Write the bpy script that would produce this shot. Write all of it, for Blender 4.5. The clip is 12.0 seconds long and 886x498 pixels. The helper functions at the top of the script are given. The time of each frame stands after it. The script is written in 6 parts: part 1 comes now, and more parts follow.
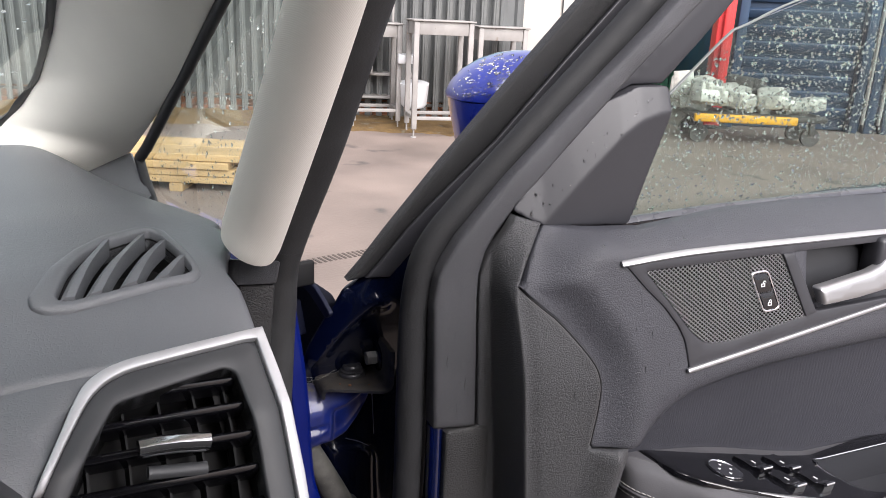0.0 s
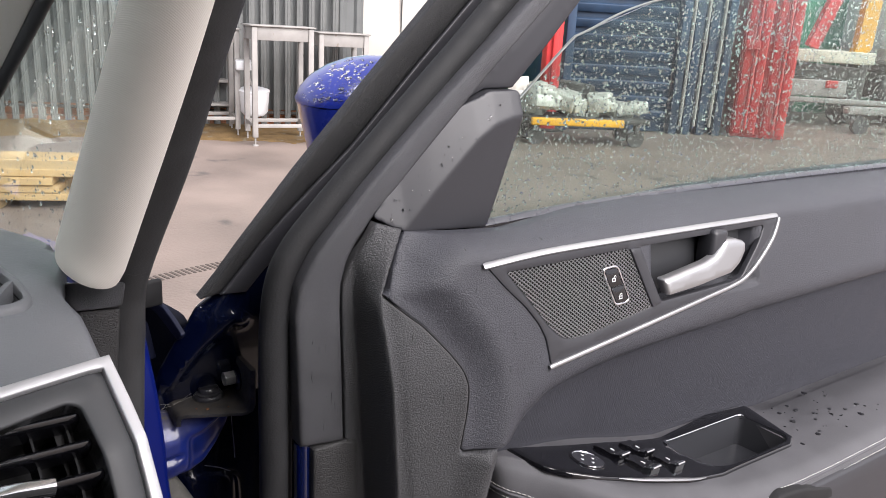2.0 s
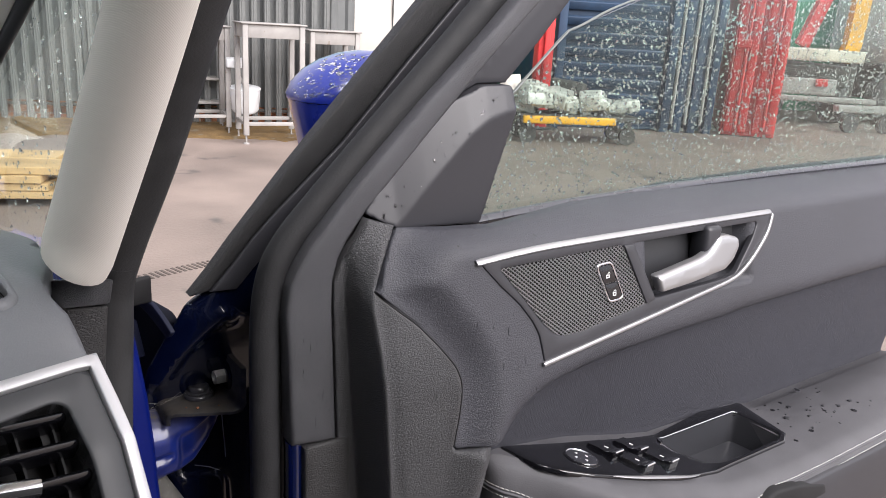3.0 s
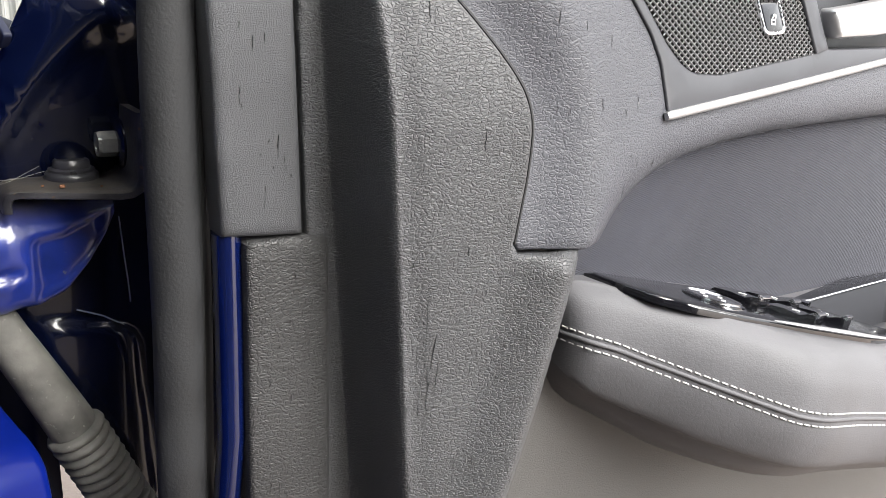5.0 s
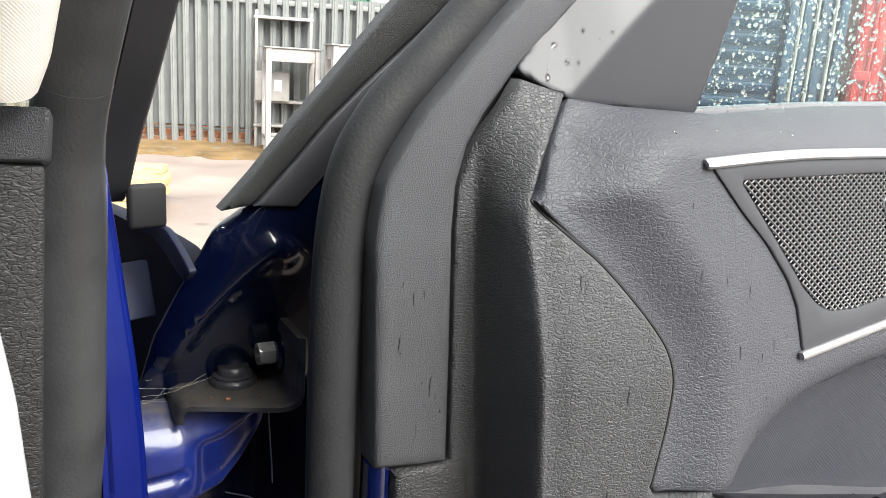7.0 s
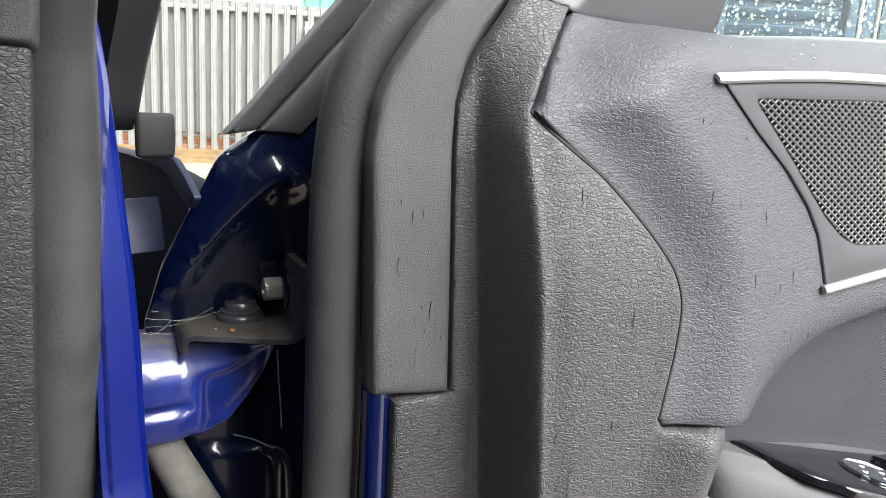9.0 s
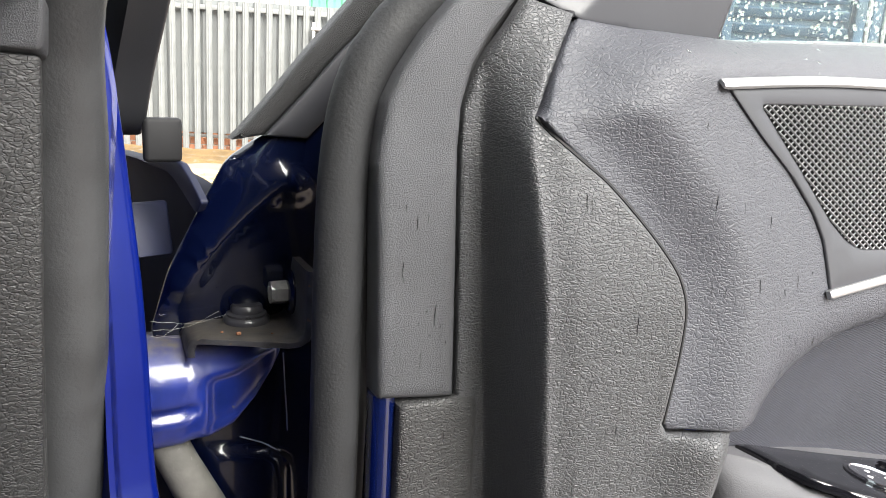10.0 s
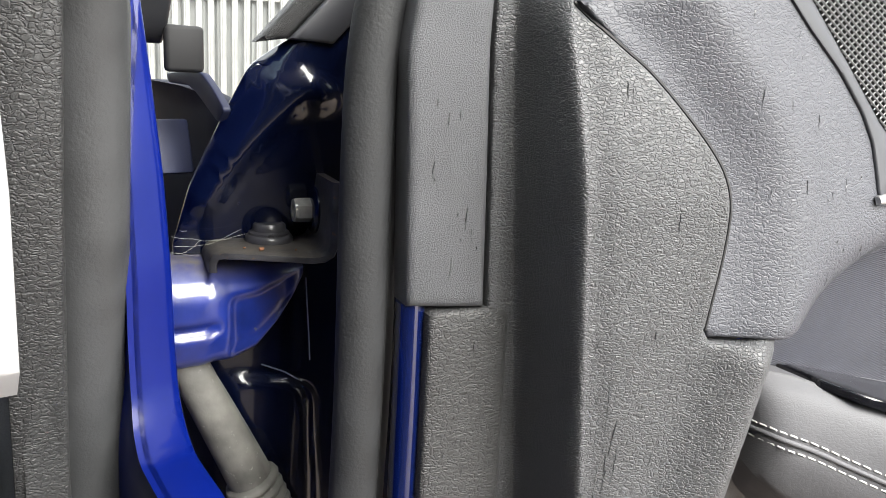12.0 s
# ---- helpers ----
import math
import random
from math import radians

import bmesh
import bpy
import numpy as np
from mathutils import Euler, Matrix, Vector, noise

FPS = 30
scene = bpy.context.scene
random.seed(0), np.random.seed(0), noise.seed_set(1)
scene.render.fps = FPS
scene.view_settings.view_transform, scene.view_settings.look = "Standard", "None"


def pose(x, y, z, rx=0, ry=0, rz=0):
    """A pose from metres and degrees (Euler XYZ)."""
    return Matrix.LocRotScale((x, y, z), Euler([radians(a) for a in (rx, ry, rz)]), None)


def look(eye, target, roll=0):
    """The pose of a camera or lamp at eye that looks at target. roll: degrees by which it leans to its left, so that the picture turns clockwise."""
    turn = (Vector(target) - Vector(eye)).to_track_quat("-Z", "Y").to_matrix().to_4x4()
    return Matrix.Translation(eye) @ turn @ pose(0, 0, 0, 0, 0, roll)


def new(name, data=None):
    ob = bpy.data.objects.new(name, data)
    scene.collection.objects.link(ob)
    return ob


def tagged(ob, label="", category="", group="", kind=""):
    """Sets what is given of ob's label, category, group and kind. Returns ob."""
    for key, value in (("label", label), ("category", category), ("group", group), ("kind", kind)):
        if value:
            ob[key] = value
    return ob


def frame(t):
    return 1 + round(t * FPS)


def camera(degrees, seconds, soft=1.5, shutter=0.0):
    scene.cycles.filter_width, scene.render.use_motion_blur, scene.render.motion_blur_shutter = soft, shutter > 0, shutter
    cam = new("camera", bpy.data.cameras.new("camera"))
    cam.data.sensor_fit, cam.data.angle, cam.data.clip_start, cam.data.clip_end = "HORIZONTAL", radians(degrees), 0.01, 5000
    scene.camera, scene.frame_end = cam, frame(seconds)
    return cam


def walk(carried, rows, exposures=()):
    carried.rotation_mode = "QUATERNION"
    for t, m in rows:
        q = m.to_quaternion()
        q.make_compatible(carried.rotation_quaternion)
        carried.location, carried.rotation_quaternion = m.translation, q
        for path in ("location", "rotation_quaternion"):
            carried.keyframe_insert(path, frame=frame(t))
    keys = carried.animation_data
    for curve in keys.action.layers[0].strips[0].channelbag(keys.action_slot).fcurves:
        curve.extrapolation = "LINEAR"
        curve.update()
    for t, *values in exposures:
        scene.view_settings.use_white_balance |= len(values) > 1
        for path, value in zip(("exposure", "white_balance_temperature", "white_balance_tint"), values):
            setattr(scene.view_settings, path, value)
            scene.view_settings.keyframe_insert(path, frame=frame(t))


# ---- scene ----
import collections

cam = camera(59.7, 12.0, soft=0.9)
METRES, EYE, TILT, LEAN, TURN = 0.8, 1.12, -17.5, -2.5, 0.0
ROWS = [
    (0.0, 0.0, 0.0, 0.0, 0.0, 0.0, -0.0),
    (0.5, -0.0131, 0.0227, -0.0084, -6.96, 0.47, 1.89),
    (1.0, -0.0215, 0.0284, -0.0054, -9.61, 0.42, 2.52),
    (1.5, -0.0161, 0.0219, -0.0006, -10.58, 0.28, 2.72),
    (2.0, -0.0141, 0.0195, 0.0025, -11.17, 0.19, 2.71),
    (2.5, -0.0153, 0.0186, 0.0029, -11.47, 0.1, 2.7),
    (2.7, -0.0147, 0.0227, 0.0017, -11.65, 0.04, 2.7),
    (4.3, 0.0373, 0.234, -0.032, -11.98, 0.227, 2.976),
    (4.5, 0.0678, 0.3285, -0.0773, -11.98, -0.44, 2.89),
    (5.0, 0.0285, 0.4787, -0.2543, -11.8, -0.56, 2.65),
    (5.5, 0.0008, 0.4613, -0.2483, -10.7, 0.35, 2.1),
    (6.0, -0.0251, 0.4367, -0.1238, -8.8, 1.82, 1.66),
    (6.5, -0.0222, 0.4446, -0.115, -6.87, 3.02, 1.06),
    (6.7, -0.0224, 0.446, -0.1115, -6.56, 3.17, 0.84),
    (8.3, -0.0034, 0.4578, -0.1551, -2.82, 4.635, -0.04),
    (8.5, 0.001, 0.4608, -0.1695, -2.74, 4.61, -0.16),
    (9.0, 0.0147, 0.4616, -0.1817, -2.42, 4.63, -0.23),
    (9.5, 0.0133, 0.4606, -0.1815, -2.15, 4.62, -0.3),
    (10.0, 0.0155, 0.4587, -0.1783, -1.96, 4.62, -0.35),
    (10.5, 0.0159, 0.4597, -0.1791, -1.82, 4.59, -0.38),
    (11.0, 0.0174, 0.4598, -0.1786, -1.71, 4.58, -0.43),
    (11.5, 0.0182, 0.4636, -0.181, -1.51, 4.53, -0.5),
    (12.0, 0.0031, 0.4856, -0.2442, -1.06, 4.27, -0.57),
]
EXPOSURES = [(0.0, 1.37, 6500, 15), (2.7, 1.34, 6500, 15), (4.5, 1.60, 6500, 14), (5.0, 2.62, 6650, 8), (5.5, 3.02, 6950, 4), (6.1, 2.46, 7100, 4), (6.5, 2.27, 6700, 6),
             (8.5, 2.58, 6500, 6), (9.5, 2.70, 6650, 7), (11.5, 2.75, 6700, 7), (12.0, 2.95, 6650, 6)]
walk(cam, [(t, pose(0, 0, EYE, TILT, LEAN, TURN) @ pose(METRES * x, METRES * y, METRES * z, 90 + pitch, roll, yaw)) for t, x, y, z, yaw, pitch, roll in ROWS],
     exposures=EXPOSURES)


# ---- light ----
world = bpy.data.worlds.new("overcast")
scene.world = world
world.use_nodes = True
wn = world.node_tree.nodes
sky = wn.new("ShaderNodeTexSky")
sky.sky_type = "NISHITA"
sky.sun_disc = False
sky.sun_elevation, sky.sun_rotation = radians(48), radians(60)
sky.air_density, sky.dust_density, sky.ozone_density = 1.0, 4.0, 1.0
soften = wn.new("ShaderNodeMixRGB")
soften.inputs[0].default_value = 0.75
soften.inputs[2].default_value = (8.0, 8.2, 8.6, 1)
world.node_tree.links.new(sky.outputs[0], soften.inputs[1])
world.node_tree.links.new(soften.outputs[0], wn["Background"].inputs[0])
wn["Background"].inputs[1].default_value = 0.066
sun = new("sun", bpy.data.lights.new("sun", "SUN"))
sun.data.energy, sun.data.angle, sun.data.color = 2.8, radians(50), (1.0, 0.97, 0.94)
sun.matrix_world = look((4.2, -7, 6.6), (0, 0.6, 0))


# ---- materials ----
def mat(name, colour, rough=0.6, metal=0.0, mottle=0.15, mottle_scale=6.0, bump=None, coat=0.0, spec=0.5, speck=None, dust=None):
    """Principled material. bump: list of (kind, scale, strength, distance); speck: (scale, threshold, colour)."""
    m = bpy.data.materials.new(name)
    m.use_nodes = True
    nt = m.node_tree
    b = nt.nodes["Principled BSDF"]
    b.inputs["Metallic"].default_value = metal
    b.inputs["Coat Weight"].default_value = coat
    b.inputs["Coat Roughness"].default_value = 0.05
    b.inputs["Specular IOR Level"].default_value = spec
    tc = nt.nodes.new("ShaderNodeTexCoord")
    n1 = nt.nodes.new("ShaderNodeTexNoise")
    n1.inputs["Scale"].default_value = mottle_scale
    n1.inputs["Detail"].default_value = 6
    nt.links.new(tc.outputs["Object"], n1.inputs["Vector"])
    ramp = nt.nodes.new("ShaderNodeMapRange")
    ramp.inputs[1].default_value, ramp.inputs[2].default_value = 0.3, 0.7
    ramp.inputs[3].default_value, ramp.inputs[4].default_value = 1 - mottle, 1 + mottle
    nt.links.new(n1.outputs[0], ramp.inputs[0])
    mul = nt.nodes.new("ShaderNodeVectorMath")
    mul.operation = "SCALE"
    mul.inputs[0].default_value = colour
    nt.links.new(ramp.outputs[0], mul.inputs["Scale"])
    last = mul.outputs[0]
    if speck:
        n2 = nt.nodes.new("ShaderNodeTexNoise")
        n2.inputs["Scale"].default_value = speck[0]
        n2.inputs["Detail"].default_value = 3
        nt.links.new(tc.outputs["Object"], n2.inputs["Vector"])
        r2 = nt.nodes.new("ShaderNodeMapRange")
        r2.inputs[1].default_value, r2.inputs[2].default_value = speck[1], speck[1] + 0.06
        nt.links.new(n2.outputs[0], r2.inputs[0])
        mx = nt.nodes.new("ShaderNodeMixRGB")
        mx.inputs[2].default_value = (*speck[2], 1)
        nt.links.new(r2.outputs[0], mx.inputs[0])
        nt.links.new(last, mx.inputs[1])
        last = mx.outputs[0]
    if dust:
        # settled dust on faces that look up, broken by noise
        ge = nt.nodes.new("ShaderNodeNewGeometry")
        sx = nt.nodes.new("ShaderNodeSeparateXYZ")
        nt.links.new(ge.outputs["Normal"], sx.inputs[0])
        up = nt.nodes.new("ShaderNodeMapRange")
        up.inputs[1].default_value, up.inputs[2].default_value = 0.55, 0.92
        nt.links.new(sx.outputs[2], up.inputs[0])
        n3 = nt.nodes.new("ShaderNodeTexNoise")
        n3.inputs["Scale"].default_value, n3.inputs["Detail"].default_value = 90, 8
        nt.links.new(tc.outputs["Object"], n3.inputs["Vector"])
        r3 = nt.nodes.new("ShaderNodeMapRange")
        r3.inputs[1].default_value, r3.inputs[2].default_value, r3.inputs[3].default_value = 0.35, 0.65, 0.35
        nt.links.new(n3.outputs[0], r3.inputs[0])
        mu = nt.nodes.new("ShaderNodeMath")
        mu.operation = "MULTIPLY"
        nt.links.new(up.outputs[0], mu.inputs[0])
        nt.links.new(r3.outputs[0], mu.inputs[1])
        md = nt.nodes.new("ShaderNodeMixRGB")
        md.inputs[2].default_value = (*dust, 1)
        nt.links.new(mu.outputs[0], md.inputs[0])
        nt.links.new(last, md.inputs[1])
        last = md.outputs[0]
        dull = nt.nodes.new("ShaderNodeMapRange")
        dull.inputs[3].default_value, dull.inputs[4].default_value = coat, 0.0
        nt.links.new(mu.outputs[0], dull.inputs[0])
        nt.links.new(dull.outputs[0], b.inputs["Coat Weight"])
    nt.links.new(last, b.inputs["Base Color"])
    rr = nt.nodes.new("ShaderNodeMapRange")
    rr.inputs[1].default_value, rr.inputs[2].default_value = 0.3, 0.7
    rr.inputs[3].default_value, rr.inputs[4].default_value = rough * 0.88, min(1, rough * 1.12)
    nt.links.new(n1.outputs[0], rr.inputs[0])
    nt.links.new(rr.outputs[0], b.inputs["Roughness"])
    normal = None
    for kind, scale, strength, dist in bump or ():
        bp = nt.nodes.new("ShaderNodeBump")
        bp.inputs["Strength"].default_value, bp.inputs["Distance"].default_value = strength, dist
        if kind == "noise":
            tx = nt.nodes.new("ShaderNodeTexNoise")
            tx.inputs["Scale"].default_value = scale
            tx.inputs["Detail"].default_value = 4
            nt.links.new(tc.outputs["Object"], tx.inputs["Vector"])
            out = tx.outputs[0]
        elif kind == "leather":
            # pebbled grain: long flat cells, creases between them, their height uneven
            dn = nt.nodes.new("ShaderNodeTexNoise")
            dn.inputs["Scale"].default_value = scale * 0.45
            dn.inputs["Detail"].default_value = 3
            nt.links.new(tc.outputs["Object"], dn.inputs["Vector"])
            ad = nt.nodes.new("ShaderNodeVectorMath")
            ad.operation = "MULTIPLY_ADD"
            ad.inputs[1].default_value = (2.2 / scale,) * 3
            nt.links.new(dn.outputs[1], ad.inputs[0])
            nt.links.new(tc.outputs["Object"], ad.inputs[2])
            mp = nt.nodes.new("ShaderNodeMapping")
            mp.inputs["Scale"].default_value = (0.60, 0.60, 1.2)
            nt.links.new(ad.outputs[0], mp.inputs[0])
            tx = nt.nodes.new("ShaderNodeTexVoronoi")
            tx.feature = "DISTANCE_TO_EDGE"
            tx.inputs["Scale"].default_value = scale
            nt.links.new(mp.outputs[0], tx.inputs["Vector"])
            mr = nt.nodes.new("ShaderNodeMapRange")
            mr.inputs[1].default_value, mr.inputs[2].default_value = 0.0, 0.19
            mr.interpolation_type = "SMOOTHSTEP"
            nt.links.new(tx.outputs["Distance"], mr.inputs[0])
            lift = nt.nodes.new("ShaderNodeTexNoise")
            lift.inputs["Scale"].default_value = scale * 0.75
            lift.inputs["Detail"].default_value = 3
            nt.links.new(mp.outputs[0], lift.inputs["Vector"])
            mh = nt.nodes.new("ShaderNodeMath")
            mh.operation = "MULTIPLY_ADD"
            mh.inputs[1].default_value = 0.5
            nt.links.new(mr.outputs[0], mh.inputs[0])
            nt.links.new(lift.outputs[0], mh.inputs[2])
            out = mh.outputs[0]
        else:
            # ribs along a slanted line
            tx = nt.nodes.new("ShaderNodeTexWave")
            tx.bands_direction = "Z"
            tx.inputs["Scale"].default_value = scale
            tx.inputs["Distortion"].default_value = 0.25
            mp = nt.nodes.new("ShaderNodeMapping")
            mp.inputs["Rotation"].default_value = (0, kind, 0)
            nt.links.new(tc.outputs["Object"], mp.inputs[0])
            nt.links.new(mp.outputs[0], tx.inputs["Vector"])
            out = tx.outputs[0]
        nt.links.new(out, bp.inputs["Height"])
        if normal:
            nt.links.new(normal, bp.inputs["Normal"])
        normal = bp.outputs[0]
    if normal:
        nt.links.new(normal, b.inputs["Normal"])
    return m


def glass_mat(name, colour, rough=0.0, ior=1.45):
    m = bpy.data.materials.new(name)
    m.use_nodes = True
    b = m.node_tree.nodes["Principled BSDF"]
    b.inputs["Base Color"].default_value = (*colour, 1)
    b.inputs["Transmission Weight"].default_value = 1
    b.inputs["Roughness"].default_value, b.inputs["IOR"].default_value = rough, ior
    return m


LEATHER = mat("soft_trim_leather", (0.0435, 0.045, 0.0545), 0.53, mottle=0.12, bump=[("leather", 460, 0.62, 0.0007), ("leather", 1200, 0.14, 0.0003), ("noise", 60, 0.06, 0.002)])
GRAIN = mat("hard_trim_grain", (0.061, 0.062, 0.066), 0.47, mottle=0.18, bump=[("leather", 520, 0.9, 0.0009), ("noise", 1300, 0.15, 0.0004)])
STRIPGRAIN = mat("end_strip_grain", (0.032, 0.032, 0.033), 0.5, mottle=0.2, bump=[("leather", 420, 0.85, 0.0009), ("noise", 1300, 0.15, 0.0004)])
FINE = mat("fine_grain_plastic", (0.067, 0.068, 0.075), 0.42, mottle=0.12, mottle_scale=14, bump=[("noise", 1500, 1.0, 0.0009), ("leather", 1500, 0.5, 0.0004)])
SMOOTH = mat("smooth_dark_plastic", (0.030, 0.0305, 0.036), 0.45, mottle=0.1, bump=[("noise", 700, 0.06, 0.0003)])
RUBBER = mat("weathered_rubber", (0.036, 0.037, 0.039), 0.6, mottle=0.25, mottle_scale=40, bump=[("noise", 450, 0.5, 0.0006), ("noise", 1500, 0.3, 0.0003)], speck=(420, 0.74, (0.09, 0.09, 0.085)))
ROUGHSTRIP = mat("flocked_black_strip", (0.010, 0.010, 0.011), 0.5, mottle=0.3, mottle_scale=60, bump=[("noise", 1900, 1.0, 0.0009)])
FABRIC = mat("ribbed_fabric", (0.042, 0.043, 0.053), 0.85, mottle=0.06, mottle_scale=30, bump=[(radians(8), 190, 0.7, 0.0007), ("noise", 1200, 0.3, 0.0003)], spec=0.3)
ARMLEATHER = mat("armrest_leather", (0.088, 0.087, 0.094), 0.6, mottle=0.14, mottle_scale=22, spec=0.35, bump=[("leather", 520, 0.2, 0.0006), ("noise", 900, 0.15, 0.0003)])
# One body paint: this copy lightened for skylight, flange, edge and shell copies darkened.
BLUE = mat("blue_body_paint", (0.011, 0.026, 0.27), 0.3, mottle=0.08, coat=0.8, spec=0.4)
# Body blue darkened to carry the shade of the door opening.
FLANGESHADE = mat("flange_blue_shaded", (0.0012, 0.007, 0.105), 0.3, mottle=0.15, mottle_scale=10, coat=0.12, spec=0.1)
SEAL = mat("door_seal_rubber", (0.0125, 0.013, 0.0145), 0.72, mottle=0.3, mottle_scale=40, bump=[("noise", 450, 0.6, 0.0006)], speck=(420, 0.74, (0.06, 0.06, 0.058)))
# Body blue darkened again for the shaded door edge.
EDGESHADE = mat("glossy_edge_blue_shaded", (0.0016, 0.0048, 0.038), 0.1, mottle=0.1, coat=1.0)
# Body blue copied darker: the shade of the hinge cavity put into its colour.
BLUESHADE = mat("blue_paint_shaded", (0.0016, 0.0034, 0.016), 0.2, mottle=0.25, mottle_scale=18, coat=0.5, spec=0.3, speck=(140, 0.74, (0.02, 0.02, 0.03)))
BLUEDUST = mat("dusty_blue_paint", (0.006, 0.016, 0.13), 0.34, mottle=0.35, mottle_scale=45, coat=0.5, spec=0.3, bump=[("noise", 55, 0.22, 0.003)], speck=(160, 0.70, (0.09, 0.09, 0.11)), dust=(0.085, 0.078, 0.07))
SILVER = mat("satin_silver", (0.40, 0.40, 0.41), 0.42, metal=0.85, mottle=0.05, bump=[("noise", 900, 0.05, 0.0002)])
CHROME = mat("bright_chrome", (0.8, 0.8, 0.82), 0.12, metal=1.0, mottle=0.03)
GLOSS = mat("gloss_black", (0.006, 0.006, 0.008), 0.12, mottle=0.1, coat=0.6)
DARK = mat("matt_black", (0.006, 0.006, 0.007), 0.7, mottle=0.2)
BOLTSTEEL = mat("zinc_bolt", (0.5, 0.5, 0.48), 0.33, metal=0.7, mottle=0.25, mottle_scale=120)
PAINTEDBOLT = mat("painted_bolt", (0.026, 0.026, 0.03), 0.3, mottle=0.3, mottle_scale=80)
OUTBLACK = mat("outer_black_plastic", (0.020, 0.021, 0.024), 0.42, mottle=0.15, bump=[("noise", 800, 0.2, 0.0003)])
STEEL = mat("dull_steel", (0.055, 0.054, 0.058), 0.45, metal=0.5, mottle=0.5, mottle_scale=60, bump=[("noise", 350, 0.4, 0.0006)], speck=(150, 0.66, (0.12, 0.08, 0.05)), dust=(0.085, 0.076, 0.066))
DASH = mat("dash_soft_plastic", (0.135, 0.142, 0.154), 0.42, mottle=0.08, spec=0.8, bump=[("leather", 420, 0.4, 0.0005)])
RIMSILVER = mat("satin_rim", (0.52, 0.52, 0.535), 0.45, metal=0.55, mottle=0.04)
VENTGREY = mat("vent_grey_plastic", (0.048, 0.050, 0.054), 0.45, mottle=0.08)
CLOTH = mat("pillar_cloth", (0.80, 0.765, 0.70), 0.9, mottle=0.05, bump=[(radians(-40), 300, 0.16, 0.0006), ("noise", 1200, 0.4, 0.0003)], spec=0.2)
PILLAR = mat("pillar_light_plastic", (0.84, 0.815, 0.75), 0.6, mottle=0.05, bump=[("noise", 900, 0.1, 0.0003)])
HOSE = mat("dusty_rubber_boot", (0.088, 0.085, 0.078), 0.75, mottle=0.45, mottle_scale=45, speck=(240, 0.66, (0.14, 0.137, 0.125)), bump=[("noise", 300, 0.3, 0.0006)])
THREAD = mat("pale_thread", (0.55, 0.55, 0.53), 0.8, mottle=0.1)
GLASS = glass_mat("window_glass", (0.52, 0.63, 0.59))
CLEARGLASS = glass_mat("quarter_glass", (0.82, 0.91, 0.88))
WATER = glass_mat("rain_water", (1, 1, 1), 0.0, 1.33)
ICON = mat("white_marking", (0.7, 0.7, 0.7), 0.5, mottle=0.02)


# ---- mesh helpers ----
def part(name, bm, material, parent=None, label="", smooth=True, crease=50):
    me = bpy.data.meshes.new(name)
    bmesh.ops.recalc_face_normals(bm, faces=bm.faces)
    bm.to_mesh(me)
    bm.free()
    if material:
        me.materials.append(material)
    if smooth:
        me.shade_smooth()
        me.set_sharp_from_angle(angle=radians(crease))
    ob = new(name, me)
    if parent:
        ob.parent = parent
    return tagged(ob, label) if label else ob


def thing(name, label, category, m=None, group="", kind=""):
    ob = new(name)
    ob.empty_display_size = 0.05
    if m is not None:
        ob.matrix_world = m
    return tagged(ob, label, category, group, kind)


def smoothstep(a, b, x):
    t = min(1.0, max(0.0, (x - a) / (b - a)))
    return t * t * (3 - 2 * t)


def lerp_table(table, x):
    if x <= table[0][0]:
        return table[0][1]
    for (a, va), (b, vb) in zip(table, table[1:]):
        if x <= b:
            t = (x - a) / (b - a)
            return va + (vb - va) * t
    return table[-1][1]


def curve2(points, step, closed=False):
    """Catmull-Rom through points (any dimension), sampled about every step metres."""
    p = [np.array(q, float) for q in points]
    n = len(p)
    out = []
    for i in range(n if closed else n - 1):
        a, b = p[i], p[(i + 1) % n]
        z = p[i - 1] if closed or i else 2 * a - b
        c = p[(i + 2) % n] if closed or i + 2 < n else 2 * b - a
        k = max(1, int(np.linalg.norm(b - a) / step))
        for j in range(k):
            t = j / k
            out.append(0.5 * (2 * a + (b - z) * t + (2 * z - 5 * a + 4 * b - c) * t * t + (3 * a - z - 3 * b + c) * t ** 3))
    if not closed:
        out.append(p[-1])
    return out


def even_curve(points, parts):
    """Catmull-Rom through points with the same number of steps in every span."""
    p = [np.array(q, float) for q in points]
    p = [2 * p[0] - p[1]] + p + [2 * p[-1] - p[-2]]
    out = []
    for a, b, c, d in zip(p, p[1:], p[2:], p[3:]):
        for t in np.arange(parts) / parts:
            out.append(tuple(0.5 * (2 * b + (c - a) * t + (2 * a - 5 * b + 4 * c - d) * t * t + (3 * b - a - 3 * c + d) * t ** 3)))
    return out + [tuple(p[-2])]


def densify(points, step):
    """Straight-sided closed loop, sampled."""
    out = []
    for a, b in zip(points, points[1:] + points[:1]):
        a, b = np.array(a, float), np.array(b, float)
        k = max(1, int(np.linalg.norm(b - a) / step))
        out += [a + (b - a) * j / k for j in range(k)]
    return out


def rounded(points, r, seg=5):
    """Closed polygon with its corners rounded by r."""
    out = []
    n = len(points)
    for i in range(n):
        p, a, b = (np.array(points[j % n], float) for j in (i, i - 1, i + 1))
        da, db = a - p, b - p
        la, lb = np.linalg.norm(da), np.linalg.norm(db)
        k = min(r, la * 0.45, lb * 0.45)
        s, e = p + da / la * k, p + db / lb * k
        for j in range(seg + 1):
            t = j / seg
            out.append((1 - t) ** 2 * s + 2 * t * (1 - t) * p + t * t * e)
    return out


